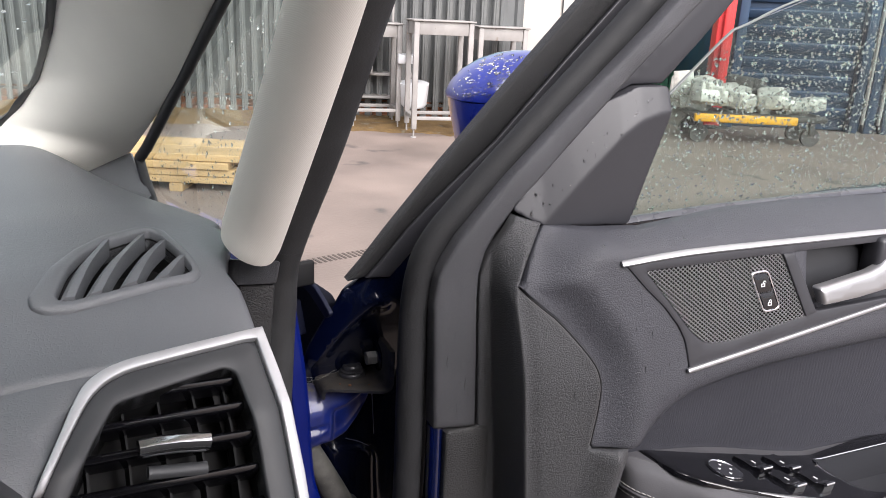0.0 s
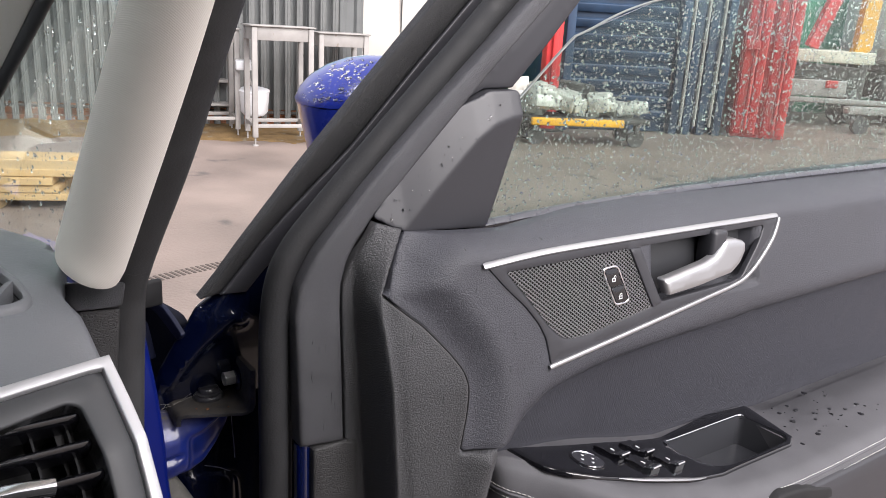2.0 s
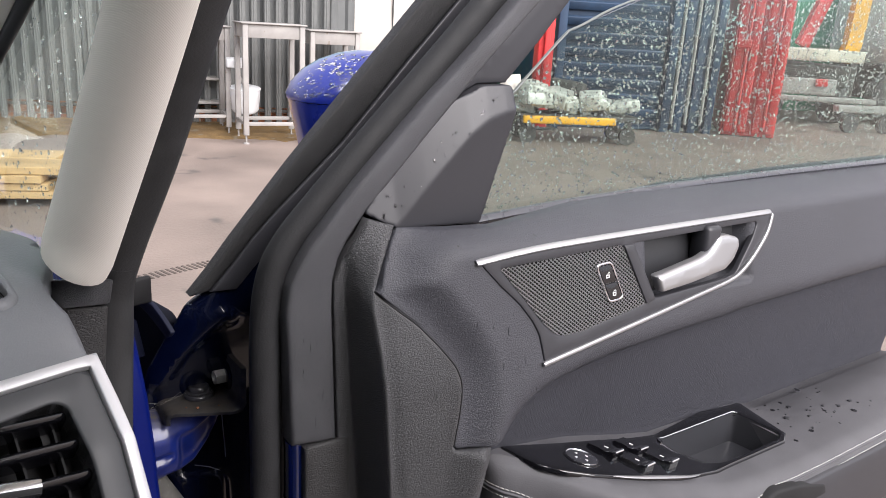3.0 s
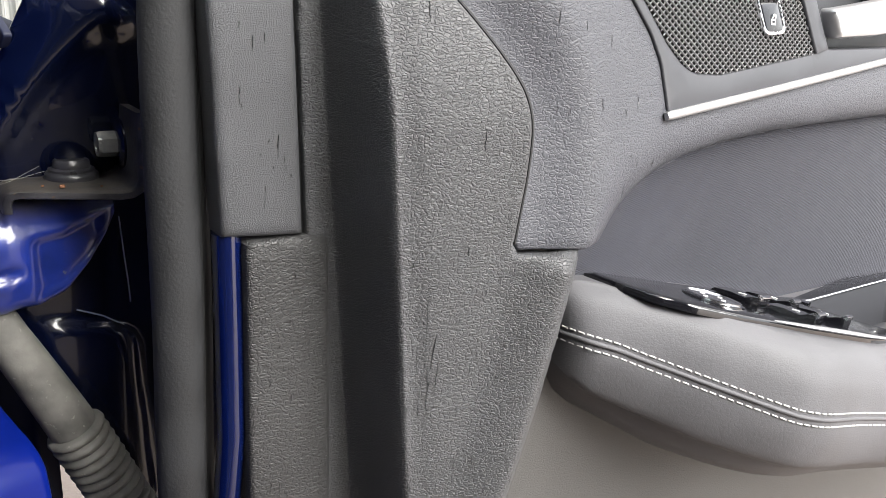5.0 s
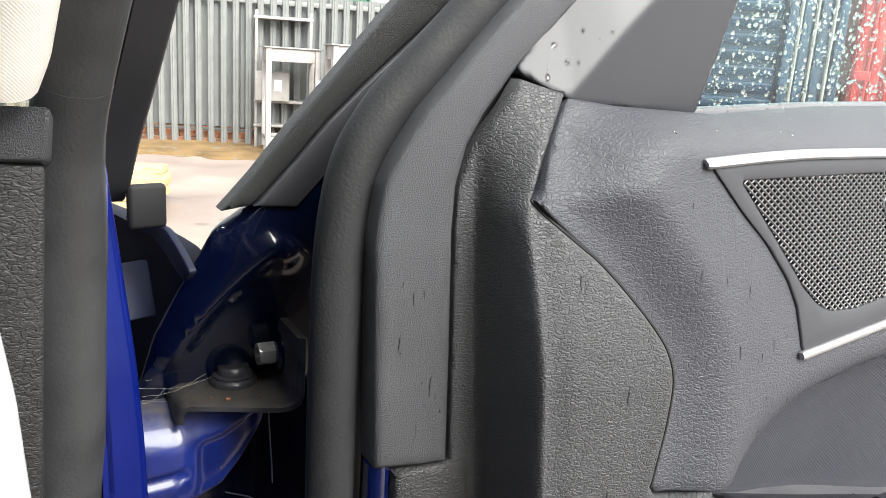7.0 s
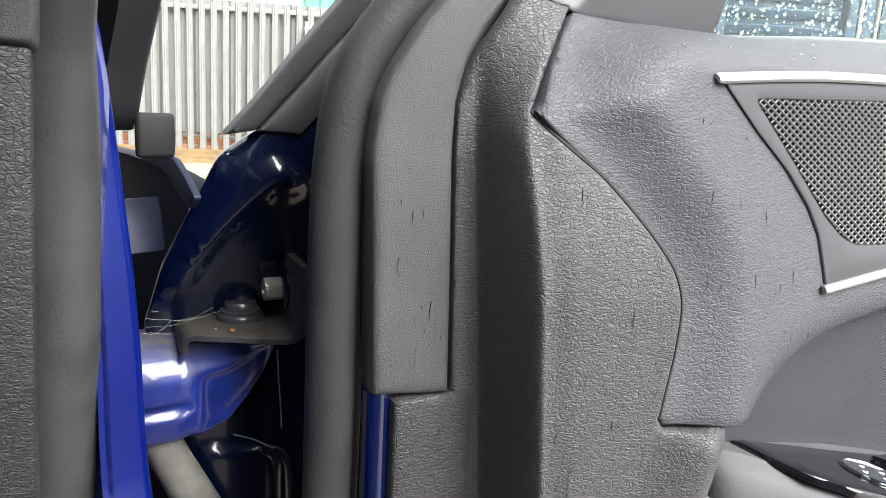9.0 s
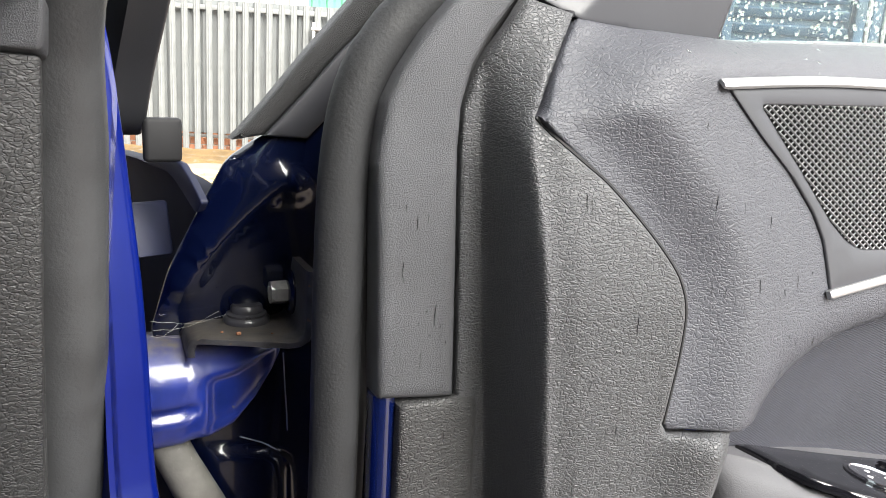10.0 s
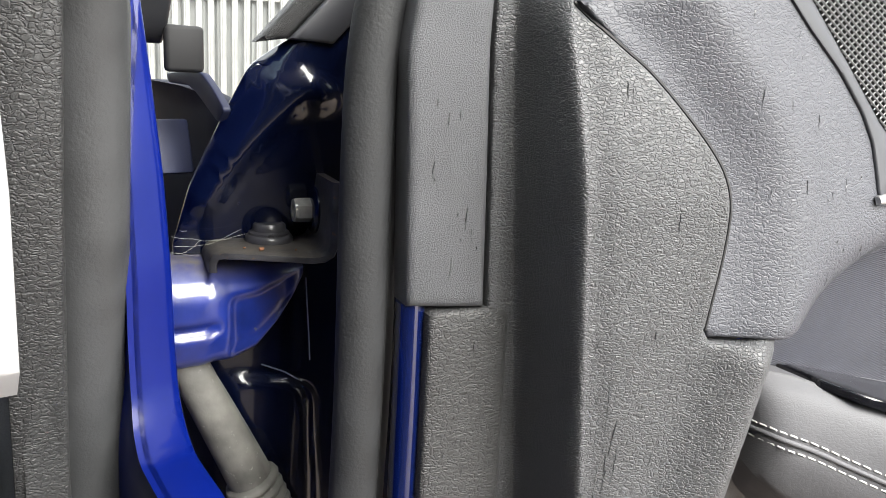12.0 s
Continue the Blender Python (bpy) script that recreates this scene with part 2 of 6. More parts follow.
def inside(poly, x, y):
    """Even-odd test of many points against a loop."""
    px, py = poly[:, 0], poly[:, 1]
    qx, qy = np.roll(px, -1), np.roll(py, -1)
    hit = np.zeros(len(x), bool)
    for a, b, c, d in zip(px, py, qx, qy):
        if b == d:
            continue
        hit ^= ((b > y) != (d > y)) & (x < (c - a) * (y - b) / (d - b) + a)
    return hit


def gap_to(poly, x, y, closed=True):
    """Distance of many points from a polyline."""
    a = poly if closed else poly[:-1]
    b = np.roll(poly, -1, 0) if closed else poly[1:]
    best = np.full(len(x), 1e9)
    for (ax, ay), (bx, by) in zip(a, b):
        dx, dy = bx - ax, by - ay
        t = np.clip(((x - ax) * dx + (y - ay) * dy) / max(dx * dx + dy * dy, 1e-12), 0, 1)
        best = np.minimum(best, np.hypot(x - ax - t * dx, y - ay - t * dy))
    return best


def sheet(loop, place, r=0.003, back=0.012, step=0.008, holes=(), rails=None):
    """A moulded panel: loop (and holes) in two coordinates, place(a, b, sink) puts a point in space, sunk by sink below its face.
    The rim rolls over by r and goes back by back. rails: points laid along a fold, in place of the grid near them."""
    from mathutils.geometry import delaunay_2d_cdt
    loops = [np.array(loop)] + [np.array(h) for h in holes]
    pts, edges = [], []
    for lp in loops:
        s = len(pts)
        pts += [tuple(p) for p in lp]
        edges += [(s + i, s + (i + 1) % len(lp)) for i in range(len(lp))]
    rim = len(pts)
    extra = []
    for k, lp in enumerate(loops):
        d = np.roll(lp, -1, 0) - np.roll(lp, 1, 0)
        nrm = np.stack([-d[:, 1], d[:, 0]], 1) / np.maximum(np.linalg.norm(d, axis=1), 1e-9)[:, None]
        for dist in (0.3 * r, r):
            for sgn in (1, -1):
                extra.append(lp + nrm * dist * sgn)
    lo, hi = loops[0].min(0), loops[0].max(0)
    gx, gy = np.meshgrid(np.arange(lo[0], hi[0], step), np.arange(lo[1], hi[1], step))
    grid = np.stack([gx.ravel() + step * 0.37, gy.ravel() + step * 0.41], 1)

    def dist_all(q):
        return np.min([gap_to(lp, q[:, 0], q[:, 1]) for lp in loops], axis=0)

    def within(q):
        ok = inside(loops[0], q[:, 0], q[:, 1])
        for h in loops[1:]:
            ok &= ~inside(h, q[:, 0], q[:, 1])
        return ok

    extra = np.concatenate(extra)
    d = dist_all(extra)
    keep = within(extra) & (np.minimum(abs(d - 0.3 * r), abs(d - r)) < 0.1 * r)
    extra = extra[keep]
    d = dist_all(grid)
    grid = grid[within(grid) & (d > r + 0.35 * step)]
    if rails is not None:
        rails = rails[within(rails)]
        rails = rails[dist_all(rails) > r + 0.0004]
        bands = collections.defaultdict(list)
        for a, b in rails:
            bands[round(b / 0.003)].append(a)
        grid = np.array([g for g in grid if not (bands[round(g[1] / 0.003)] and min(bands[round(g[1] / 0.003)]) - 0.0012 < g[0] < max(bands[round(g[1] / 0.003)]) + 0.0012)])
        grid = np.concatenate([grid, rails])
    allp = np.concatenate([np.array(pts), extra, grid])
    vs, _, fs, *_ = delaunay_2d_cdt([Vector(p) for p in allp], edges, [], 0, 1e-7)
    q = np.array([tuple(v) for v in vs])
    tri = np.array([list(f) for f in fs])
    tri = tri[within(q[tri].mean(1))]
    dd = dist_all(q)
    t = np.clip(1 - dd / r, 0, 1)
    sink = r * (1 - np.sqrt(np.maximum(0, 1 - t * t)))
    bm = bmesh.new()
    bv = [bm.verts.new(place(float(a), float(b), float(s))) for (a, b), s in zip(q, sink)]
    for f in tri:
        try:
            bm.faces.new([bv[i] for i in f])
        except ValueError:
            pass
    border = [e for e in bm.edges if len(e.link_faces) == 1]
    made = {}
    idx = {v: i for i, v in enumerate(bv)}
    for e in border:
        for v in e.verts:
            if v not in made:
                a, b = q[idx[v]]
                made[v] = bm.verts.new(place(float(a), float(b), r + back))
    for e in border:
        a, b = e.verts
        bm.faces.new((a, b, made[b], made[a]))
    bmesh.ops.delete(bm, geom=[v for v in bm.verts if not v.link_faces], context="VERTS")
    return bm


def slab(loop, place, thick):
    """Plain plate with both faces, from a loop in two coordinates."""
    bm = bmesh.new()
    a = [bm.verts.new(place(u, v, 0.0)) for u, v in loop]
    b = [bm.verts.new(place(u, v, thick)) for u, v in loop]
    bm.faces.new(a)
    bm.faces.new(b[::-1])
    for i in range(len(a)):
        j = (i + 1) % len(a)
        bm.faces.new((a[i], b[i], b[j], a[j]))
    return bm


def sweep(path, profile, up=None, caps=True, scale=None):
    """Profile (pairs across, out) carried along a 3D path; up: the out direction, constant or a function of the index."""
    path = [Vector(p) for p in path]
    bm = bmesh.new()
    rings = []
    for i, p in enumerate(path):
        t = (path[min(i + 1, len(path) - 1)] - path[max(i - 1, 0)]).normalized()
        u = Vector(up(i)) if callable(up) else Vector(up or (0, 0, 1))
        side = t.cross(u).normalized()
        o = side.cross(t).normalized()
        s = scale(i / (len(path) - 1)) if scale else 1
        rings.append([bm.verts.new(p + side * a * s + o * b * s) for a, b in profile])
    n = len(profile)
    for r0, r1 in zip(rings, rings[1:]):
        for i in range(n):
            bm.faces.new((r0[i], r0[(i + 1) % n], r1[(i + 1) % n], r1[i]))
    if caps:
        bm.faces.new(rings[0])
        bm.faces.new(rings[-1])
    return bm


def oval(a, b, n=14):
    return [(a * math.cos(2 * math.pi * i / n), b * math.sin(2 * math.pi * i / n)) for i in range(n)]


def rbox(size, at=(0, 0, 0), r=0.003, m=None, seg=2):
    """Box with rounded edges."""
    bm = bmesh.new()
    bmesh.ops.create_cube(bm, size=1)
    for v in bm.verts:
        v.co = Vector((v.co.x * size[0], v.co.y * size[1], v.co.z * size[2]))
    if r:
        bmesh.ops.bevel(bm, geom=list(bm.edges), offset=min(r, min(size) * 0.45), segments=seg, profile=0.5, affect="EDGES")
    for v in bm.verts:
        v.co = (m @ v.co if m else v.co) + Vector(at)
    return bm


def lathe(rows, m, n=20, hexed=()):
    """Turned shape from (radius, height) rows; rows whose index is in hexed are six-sided."""
    bm = bmesh.new()
    rings = []
    for k, (rad, h) in enumerate(rows):
        ring = []
        for i in range(n):
            a = 2 * math.pi * i / n
            q = rad
            if k in hexed:
                q = rad * math.cos(math.pi / 6) / math.cos((a % (math.pi / 3)) - math.pi / 6)
            ring.append(bm.verts.new(m @ Vector((q * math.cos(a), q * math.sin(a), h))))
        rings.append(ring)
    for r0, r1 in zip(rings, rings[1:]):
        for i in range(n):
            bm.faces.new((r0[i], r0[(i + 1) % n], r1[(i + 1) % n], r1[i]))
    bm.faces.new(rings[0])
    bm.faces.new(rings[-1])
    return bm


def joined(*bms):
    out = bmesh.new()
    for b in bms:
        me = bpy.data.meshes.new("tmp")
        b.to_mesh(me)
        b.free()
        out.from_mesh(me)
        bpy.data.meshes.remove(me)
    return out


# ---- the door: u along it from the hinge side, w towards the cabin, z up ----
DOOR = pose(0.106, 0.708, 0, 0, 0, 22.5)
CAR = pose(-0.137, 0.651, 0, 0, 0, math.degrees(math.atan2(0.6, 0.8)))
car = thing("car", "blue people carrier with its driver's door open", "car", CAR)


def L(u, w, z):
    return Vector((u, -w, z))


def on_door(wf):
    return lambda u, z, sink: L(u, wf(u, z) - sink, z)


RIB = np.array(curve2([(-0.174, 0.723), (-0.158, 0.753), (-0.140, 0.775), (-0.125, 0.790), (-0.113, 0.800), (-0.106, 0.794)], 0.006))


def shell_rib(u, z):
    """Pressed rib of the inner shell, bent over at its top."""
    d = float(gap_to(RIB, np.array([u]), np.array([z]), False)[0])
    return 0.007 * (1 - smoothstep(0.002, 0.014, d))


PRESSING = np.array(rounded([(-0.160, 0.588), (-0.093, 0.574), (-0.080, 0.40), (-0.150, 0.40)], 0.018))


def pressing(u, z):
    """Low raised field on the inner shell."""
    d = float(gap_to(PRESSING, np.array([u]), np.array([z]))[0])
    side = 1 if inside(PRESSING, np.array([u]), np.array([z]))[0] else -1
    return 0.008 * smoothstep(-0.003, 0.007, side * d)


def shell_w(u, z):
    return pressing(u, z) + -0.172 - 0.45 * max(0, 0.80 - z) + 0.35 * max(0, 0.68 - z) + 0.012 * smoothstep(-0.150, -0.135, u + 0.55 * (0.80 - z)) + shell_rib(u, z)


SHELL = [(-0.150, 0.811), (-0.128, 0.828), (-0.100, 0.843), (-0.06, 0.868), (-0.02, 0.875), (0.3, 0.862), (0.3, 0.25), (-0.10, 0.25), (-0.14, 0.45), (-0.17, 0.60), (-0.195, 0.686), (-0.184, 0.730), (-0.163, 0.782)]
door = part("door", sheet(densify(rounded(SHELL, 0.006), 0.01), on_door(shell_w), r=0.002, back=0.004, step=0.005), BLUESHADE, None, "open blue driver's door with black trim panel")
door.parent = car
door.matrix_parent_inverse = CAR.inverted()
door.matrix_basis = DOOR


def trim_plane(u, z):
    return 0.19 * (0.878 - z)


KICK_CURVE = [(-0.010, 0.854), (-0.003, 0.846), (0.013, 0.832), (0.026, 0.821), (0.043, 0.802), (0.058, 0.783), (0.066, 0.769), (0.070, 0.752),
              (0.070, 0.726), (0.068, 0.702), (0.0665, 0.684)]
FABRIC_EDGE = [(0.109, 0.680), (0.1135, 0.6805), (0.122, 0.6835), (0.134, 0.692), (0.1535, 0.7055), (0.179, 0.719), (0.2122, 0.7285), (0.284, 0.7386), (0.365, 0.744), (0.51, 0.750), (0.625, 0.755), (1.10, 0.765)]
kick_line = np.array(curve2(KICK_CURVE, 0.004))
fabric_line = np.array(curve2(FABRIC_EDGE, 0.008))
seam_line = np.array([(-0.010, 0.854), (0.004, 0.880), (0.016, 0.900), (0.026, 0.912)])


def dist1(line, u, z):
    return float(gap_to(line, np.array([u]), np.array([z]), False)[0])


def ridge_u(z):
    return -0.0035 + (0.69 - z) * 0.09 + 0.3 * (z - 0.845 + math.sqrt((z - 0.845) ** 2 + 0.00006))


def ridge_w(z):
    return -0.05 * max(0.0, (z - 0.75) / 0.165) ** 1.6 if z > 0.75 else 0.0


def foot_u(z):
    return -0.0125 + (0.752 - z) * 0.085


def kick_w(u, z):
    return sum(k * kick_raw(u + 0.0008 * i, z) for i, k in zip(range(-4, 5), (1, 2, 3, 4, 4, 4, 3, 2, 1))) / 24


def kick_raw(u, z):
    """Hinge-side panel: flat strip, wall, ridge, then the broad grained face."""
    ur, wr, uf = ridge_u(z), ridge_w(z), foot_u(z)
    if u >= ur:
        bow = 0.28 * (u - ur) * smoothstep(0, 0.02, u - ur)
        if z < 0.69:
            # fold along the outer edge, with a bevel beyond it
            d = lerp_table([(0.30, 0.045), (0.42, 0.060), (0.528, 0.084), (0.578, 0.094), (0.621, 0.101), (0.661, 0.107), (0.69, 0.110)], z) - u
            bow += smoothstep(0.69, 0.665, z) * (0.012 * smoothstep(0.046, 0.0125, d) - 0.9 * max(0.0, 0.0125 - d))
        return wr + bow
    t = max(0.0, min(1.0, (u - uf) / (ur - uf)))
    w = -0.062 + (wr + 0.062) * (t ** 0.8 if t < 1 else 1)
    return w if u > uf else -0.062 - 0.2 * min(0.01, uf - u)


def main_w(u, z):
    """Soft upper panel: plane of the bezel, rolled over the sill, dipping to the hinge side and under towards the fabric."""
    w = trim_plane(u, min(z, 0.90))
    if z > 0.884:
        w -= 0.055 * ((z - 0.884) / 0.030) ** 2
    if u < 0.16:
        d = dist1(kick_line, u, z)
        if z > 0.845:
            d = min(d, dist1(seam_line, u, z))
        amp = 0.018 + smoothstep(0.815, 0.895, z) * (w - ridge_w(z) - 0.018)
        w -= amp * (1 - smoothstep(0.003, 0.054, d))
    d = dist1(fabric_line, u, z)
    if d < 0.030:
        w -= 0.014 * smoothstep(0.105, 0.150, u) * (1 - math.sqrt(max(0, 1 - (1 - d / 0.030) ** 2)))
    if 0.345 < u < 0.56 and 0.80 < z < 0.885:
        w -= 0.05 * smoothstep(0.345, 0.37, u) * smoothstep(0.57, 0.53, u)
    return w


def arm_top(u):
    return lerp_table([(0.10, 0.652), (0.148, 0.646), (0.31, 0.606), (0.38, 0.588), (0.44, 0.575), (0.62, 0.571), (1.1, 0.575)], u)


def fabric_w(u, z):
    """Cloth insert: starts just behind the rolled leather edge and falls back to the armrest."""
    zl, zb = lerp_table(FABRIC_EDGE, u), arm_top(u)
    top = trim_plane(u, zl) - 0.005 - 0.014 * smoothstep(0.105, 0.150, u)
    low = -0.004 - 0.024 * smoothstep(0.11, 0.30, u)
    if z > zl:
        return top - 0.5 * (z - zl)
    t = min(1.0, (zl - z) / max(0.02, zl - zb))
    return top + (low - top) * t ** 0.85


def arm_w(u):
    return 0.012 + 0.105 * smoothstep(0.10, 0.27, u) + 0.025 * smoothstep(0.3, 0.55, u)


def arm_bottom(u):
    return lerp_table([(0.11, 0.60), (0.14, 0.555), (0.20, 0.520), (0.30, 0.485), (0.45, 0.455), (1.1, 0.44)], u)


# hinge-side panel with its wall and ridge
KICK = ([(-0.0270, 0.30), (-0.0260, 0.679), (-0.0295, 0.751), (-0.0335, 0.830), (-0.0335, 0.855), (-0.0275, 0.877), (-0.0175, 0.8955), (-0.0020, 0.919), (0.024, 0.912), (0.016, 0.899), (0.004, 0.879)]
        + [tuple(p) for p in kick_line] + [(0.070, 0.6775), (0.091, 0.6775), (0.1085, 0.6815), (0.107, 0.661), (0.101, 0.621), (0.094, 0.578), (0.084, 0.528), (0.060, 0.42), (0.045, 0.30)])
FOLD = np.array([(foot_u(z) - 0.005 + (ridge_u(z) - foot_u(z) + 0.011) * k / 18, z) for z in np.arange(0.3015, 0.918, 0.003) for k in range(19)])
part("hinge_side_panel", sheet(densify(KICK, 0.006), on_door(kick_w), r=0.0014, back=0.01, step=0.003, rails=FOLD), GRAIN, door, "charcoal pebble-grained plastic panel with rain streaks", crease=80)
part("panel_seam", sweep([L(u + 0.0007, kick_w(u, z) - 0.0012, z + 0.0004) for u, z in curve2(KICK_CURVE, 0.004)], oval(0.0011, 0.0011, 6), up=L(0, 1, 0)), DARK, door)
# soft upper panel
MAIN = ([(-0.006, 0.8545), (0.006, 0.879), (0.018, 0.8985), (0.027, 0.910), (0.060, 0.9065), (0.139, 0.904), (0.263, 0.911), (0.467, 0.918), (0.729, 0.921), (1.10, 0.922)]
        + [tuple(p) for p in FABRIC_EDGE[::-1]] + [(0.091, 0.680), (0.070, 0.680)] + [(u + 0.0014, z + 0.0009) for u, z in kick_line[::-1]])
part("upper_panel", sheet(densify(MAIN, 0.006), on_door(main_w), r=0.0018, back=0.012, step=0.006), LEATHER, door, "soft black leather-grained upper trim", crease=80)
# wet seal along the sill
WETMARK = mat("wet_leather_mark", (0.02, 0.02, 0.023), 0.3, mottle=0.1)
SILLWET = mat("wet_sill_leather", (0.0435, 0.045, 0.0545), 0.28, mottle=0.15, mottle_scale=30, coat=0.6, spec=0.5, bump=[("leather", 560, 0.2, 0.0004)])
# fabric insert
FAB = [(0.112, 0.64), (0.115, 0.682), (0.132, 0.697), (0.152, 0.711), (0.178, 0.7245), (0.212, 0.734), (0.284, 0.744), (0.365, 0.7495), (0.51, 0.7555), (0.625, 0.7605), (1.10, 0.770), (1.10, 0.55), (0.62, 0.55), (0.45, 0.555), (0.31, 0.585), (0.148, 0.625)]
part("fabric_insert", sheet(densify(FAB, 0.012), on_door(fabric_w), r=0.002, back=0.006, step=0.012), FABRIC, door, "dark grey ribbed cloth insert")
# lower panel
LOWGRAIN = mat("lower_panel_grain", (0.055, 0.054, 0.053), 0.55, mottle=0.15, bump=[("leather", 480, 0.4, 0.0005)])
LOW = [(0.02, 0.22), (0.08, 0.56), (0.13, 0.60), (0.30, 0.53), (1.25, 0.48), (1.25, 0.22)]
part("lower_panel", sheet(densify(LOW, 0.03), on_door(lambda u, z: -0.012 + 0.02 * smoothstep(0.1, 0.3, u)), r=0.004, back=0.01, step=0.03), LOWGRAIN, door, "grained lower door panel")

# frame plate that runs up the sloping window frame
PLATE = [(-0.077, 0.681), (-0.081, 0.787), (-0.083, 0.825), (-0.079, 0.857), (-0.071, 0.874), (-0.057, 0.897), (-0.009, 0.953), (0.067, 1.031), (0.147, 1.107), (0.182, 1.143), (0.32, 1.28),
         (0.34, 1.27), (0.206, 1.138), (0.136, 1.069), (0.069, 0.999), (-0.002, 0.9225), (-0.020, 0.8985), (-0.030, 0.880), (-0.0355, 0.857), (-0.036, 0.830), (-0.032, 0.751), (-0.029, 0.679)]
part("frame_plate", sheet(densify(PLATE, 0.006), on_door(lambda u, z: -0.062 - 0.12 * max(0, -0.045 - u)), r=0.004, back=0.02, step=0.008), FINE, door, "fine-grained grey-black frame cover with scratches")
FRAME = [(-0.002, 0.9235), (0.069, 1.0), (0.136, 1.07), (0.206, 1.139), (0.34, 1.27), (0.42, 1.27), (0.26, 1.147), (0.216, 1.097), (0.172, 1.051), (0.133, 1.0495), (0.091, 1.0295), (0.034, 0.9705)]
part("frame_trim", sheet(densify(FRAME, 0.006), on_door(lambda u, z: -0.071), r=0.002, back=0.02, step=0.01), SMOOTH, door)


def sail_w(u, z):
    # fold from the lower hinge-side corner up towards the glass
    d = 0.75 * (z - lerp_table([(-0.03, 0.87), (0.029, 0.913), (0.060, 0.947), (0.113, 1.0), (0.135, 1.015), (0.159, 1.023), (0.18, 1.026)], u))
    return -0.048 - (0.48 * d if d > 0 else -0.10 * d)


SAIL = [(-0.004, 0.924), (0.012, 0.916), (0.030, 0.908), (0.139, 0.901), (0.171, 1.021), (0.170, 1.050), (0.133, 1.049), (0.091, 1.029), (0.034, 0.970)]
part("sail_panel", sheet(densify(rounded(SAIL, 0.006), 0.005), on_door(sail_w), r=0.0012, back=0.02, step=0.0028), SMOOTH, door, "smooth black mirror corner cover with rain drops")

part("sail_backing", sheet(densify([(-0.02, 0.86), (0.132, 0.86), (0.132, 0.93), (0.01, 0.935)], 0.02), on_door(lambda u, z: -0.074), r=0.002, back=0.006, step=0.03), DARK, door)

part("frame_backing", sheet(densify([(-0.05, 0.82), (-0.045, 0.87), (-0.025, 0.905), (0.05, 0.985), (0.10, 0.985), (0.03, 0.90), (-0.01, 0.82)], 0.02), on_door(lambda u, z: -0.086), r=0.002, back=0.004, step=0.02), DARK, door)

# seal round the door
SEAL_PATH = [(-0.096, 0.28), (-0.098, 0.50), (-0.096, 0.62), (-0.096, 0.75), (-0.094, 0.82), (-0.087, 0.862), (-0.074, 0.888), (-0.049, 0.918), (0.029, 1.0), (0.110, 1.083), (0.165, 1.141), (0.30, 1.28)]
seal_pts = [L(u, -0.094, z) for u, z in curve2(SEAL_PATH, 0.008)]
part("door_seal", sweep(seal_pts, [(a, b) for a, b in oval(0.0155, 0.014, 16)], up=L(0, 1, 0)), SEAL, door, "thick black rubber door seal")
seal_lip = [L(u - 0.0, -0.10, z) for u, z in curve2([(u + 0.014 * (1 if z < 0.85 else 0.7), z - 0.0 if z < 0.85 else z - 0.012) for u, z in SEAL_PATH], 0.01)]
part("seal_base", sweep(seal_lip, oval(0.008, 0.012, 10), up=L(0, 1, 0)), DARK, door)

groove = [L(u, -0.074, z) for u, z in curve2([(-0.027, 0.66), (-0.0305, 0.751), (-0.0345, 0.830), (-0.0345, 0.855), (-0.029, 0.878), (-0.019, 0.897), (-0.003, 0.9215)], 0.01)]
part("groove", sweep(groove, oval(0.006, 0.005, 8), up=L(0, 1, 0)), DARK, door)

# strip below the frame plate, painted edge beside it
LOWSTRIP = [(-0.0645, 0.30), (-0.0645, 0.676), (-0.060, 0.678), (-0.0285, 0.6785), (-0.012, 0.677), (-0.004, 0.30)]
part("end_strip", sheet(densify(LOWSTRIP, 0.01), on_door(lambda u, z: -0.0615), r=0.003, back=0.02, step=0.01), STRIPGRAIN, door, "darker grained strip on the door end")
edge_path = [L(u, w, z) for u, w, z in [(-0.071, -0.078, 0.681), (-0.071, -0.077, 0.62), (-0.071, -0.077, 0.55), (-0.074, -0.080, 0.50), (-0.082, -0.09, 0.44), (-0.082, -0.09, 0.28)]]
part("painted_edge", sweep(edge_path, oval(0.0085, 0.010, 16), up=L(0, 1, 0)), EDGESHADE, door, "glossy blue painted door edge")

# outer strips of the frame, and the painted shell behind
STRIP = [(-0.148, 0.826), (-0.128, 0.8485), (-0.103, 0.880), (-0.041, 0.954), (0.038, 1.043), (0.124, 1.138), (0.25, 1.27), (0.31, 1.27), (0.17, 1.14), (0.102, 1.068), (0.020, 0.978), (-0.055, 0.908), (-0.081, 0.882), (-0.103, 0.856), (-0.128, 0.8295)]
part("outer_frame_strip", sheet(densify(STRIP, 0.006), on_door(lambda u, z: -0.158), r=0.003, back=0.015, step=0.01), ROUGHSTRIP, door, "rough flocked black outer frame strip")
GREYSTRIP = [(-0.128, 0.829), (-0.1, 0.828), (-0.08, 0.850), (-0.03, 0.90), (0.06, 0.99), (0.3, 1.24), (0.3, 1.27), (0.17, 1.14), (0.102, 1.068), (0.020, 0.978), (-0.055, 0.909), (-0.081, 0.883), (-0.103, 0.857)]
part("inner_frame_strip", sheet(densify(GREYSTRIP, 0.006), on_door(lambda u, z: -0.156), r=0.002, back=0.01, step=0.01), SMOOTH, door)


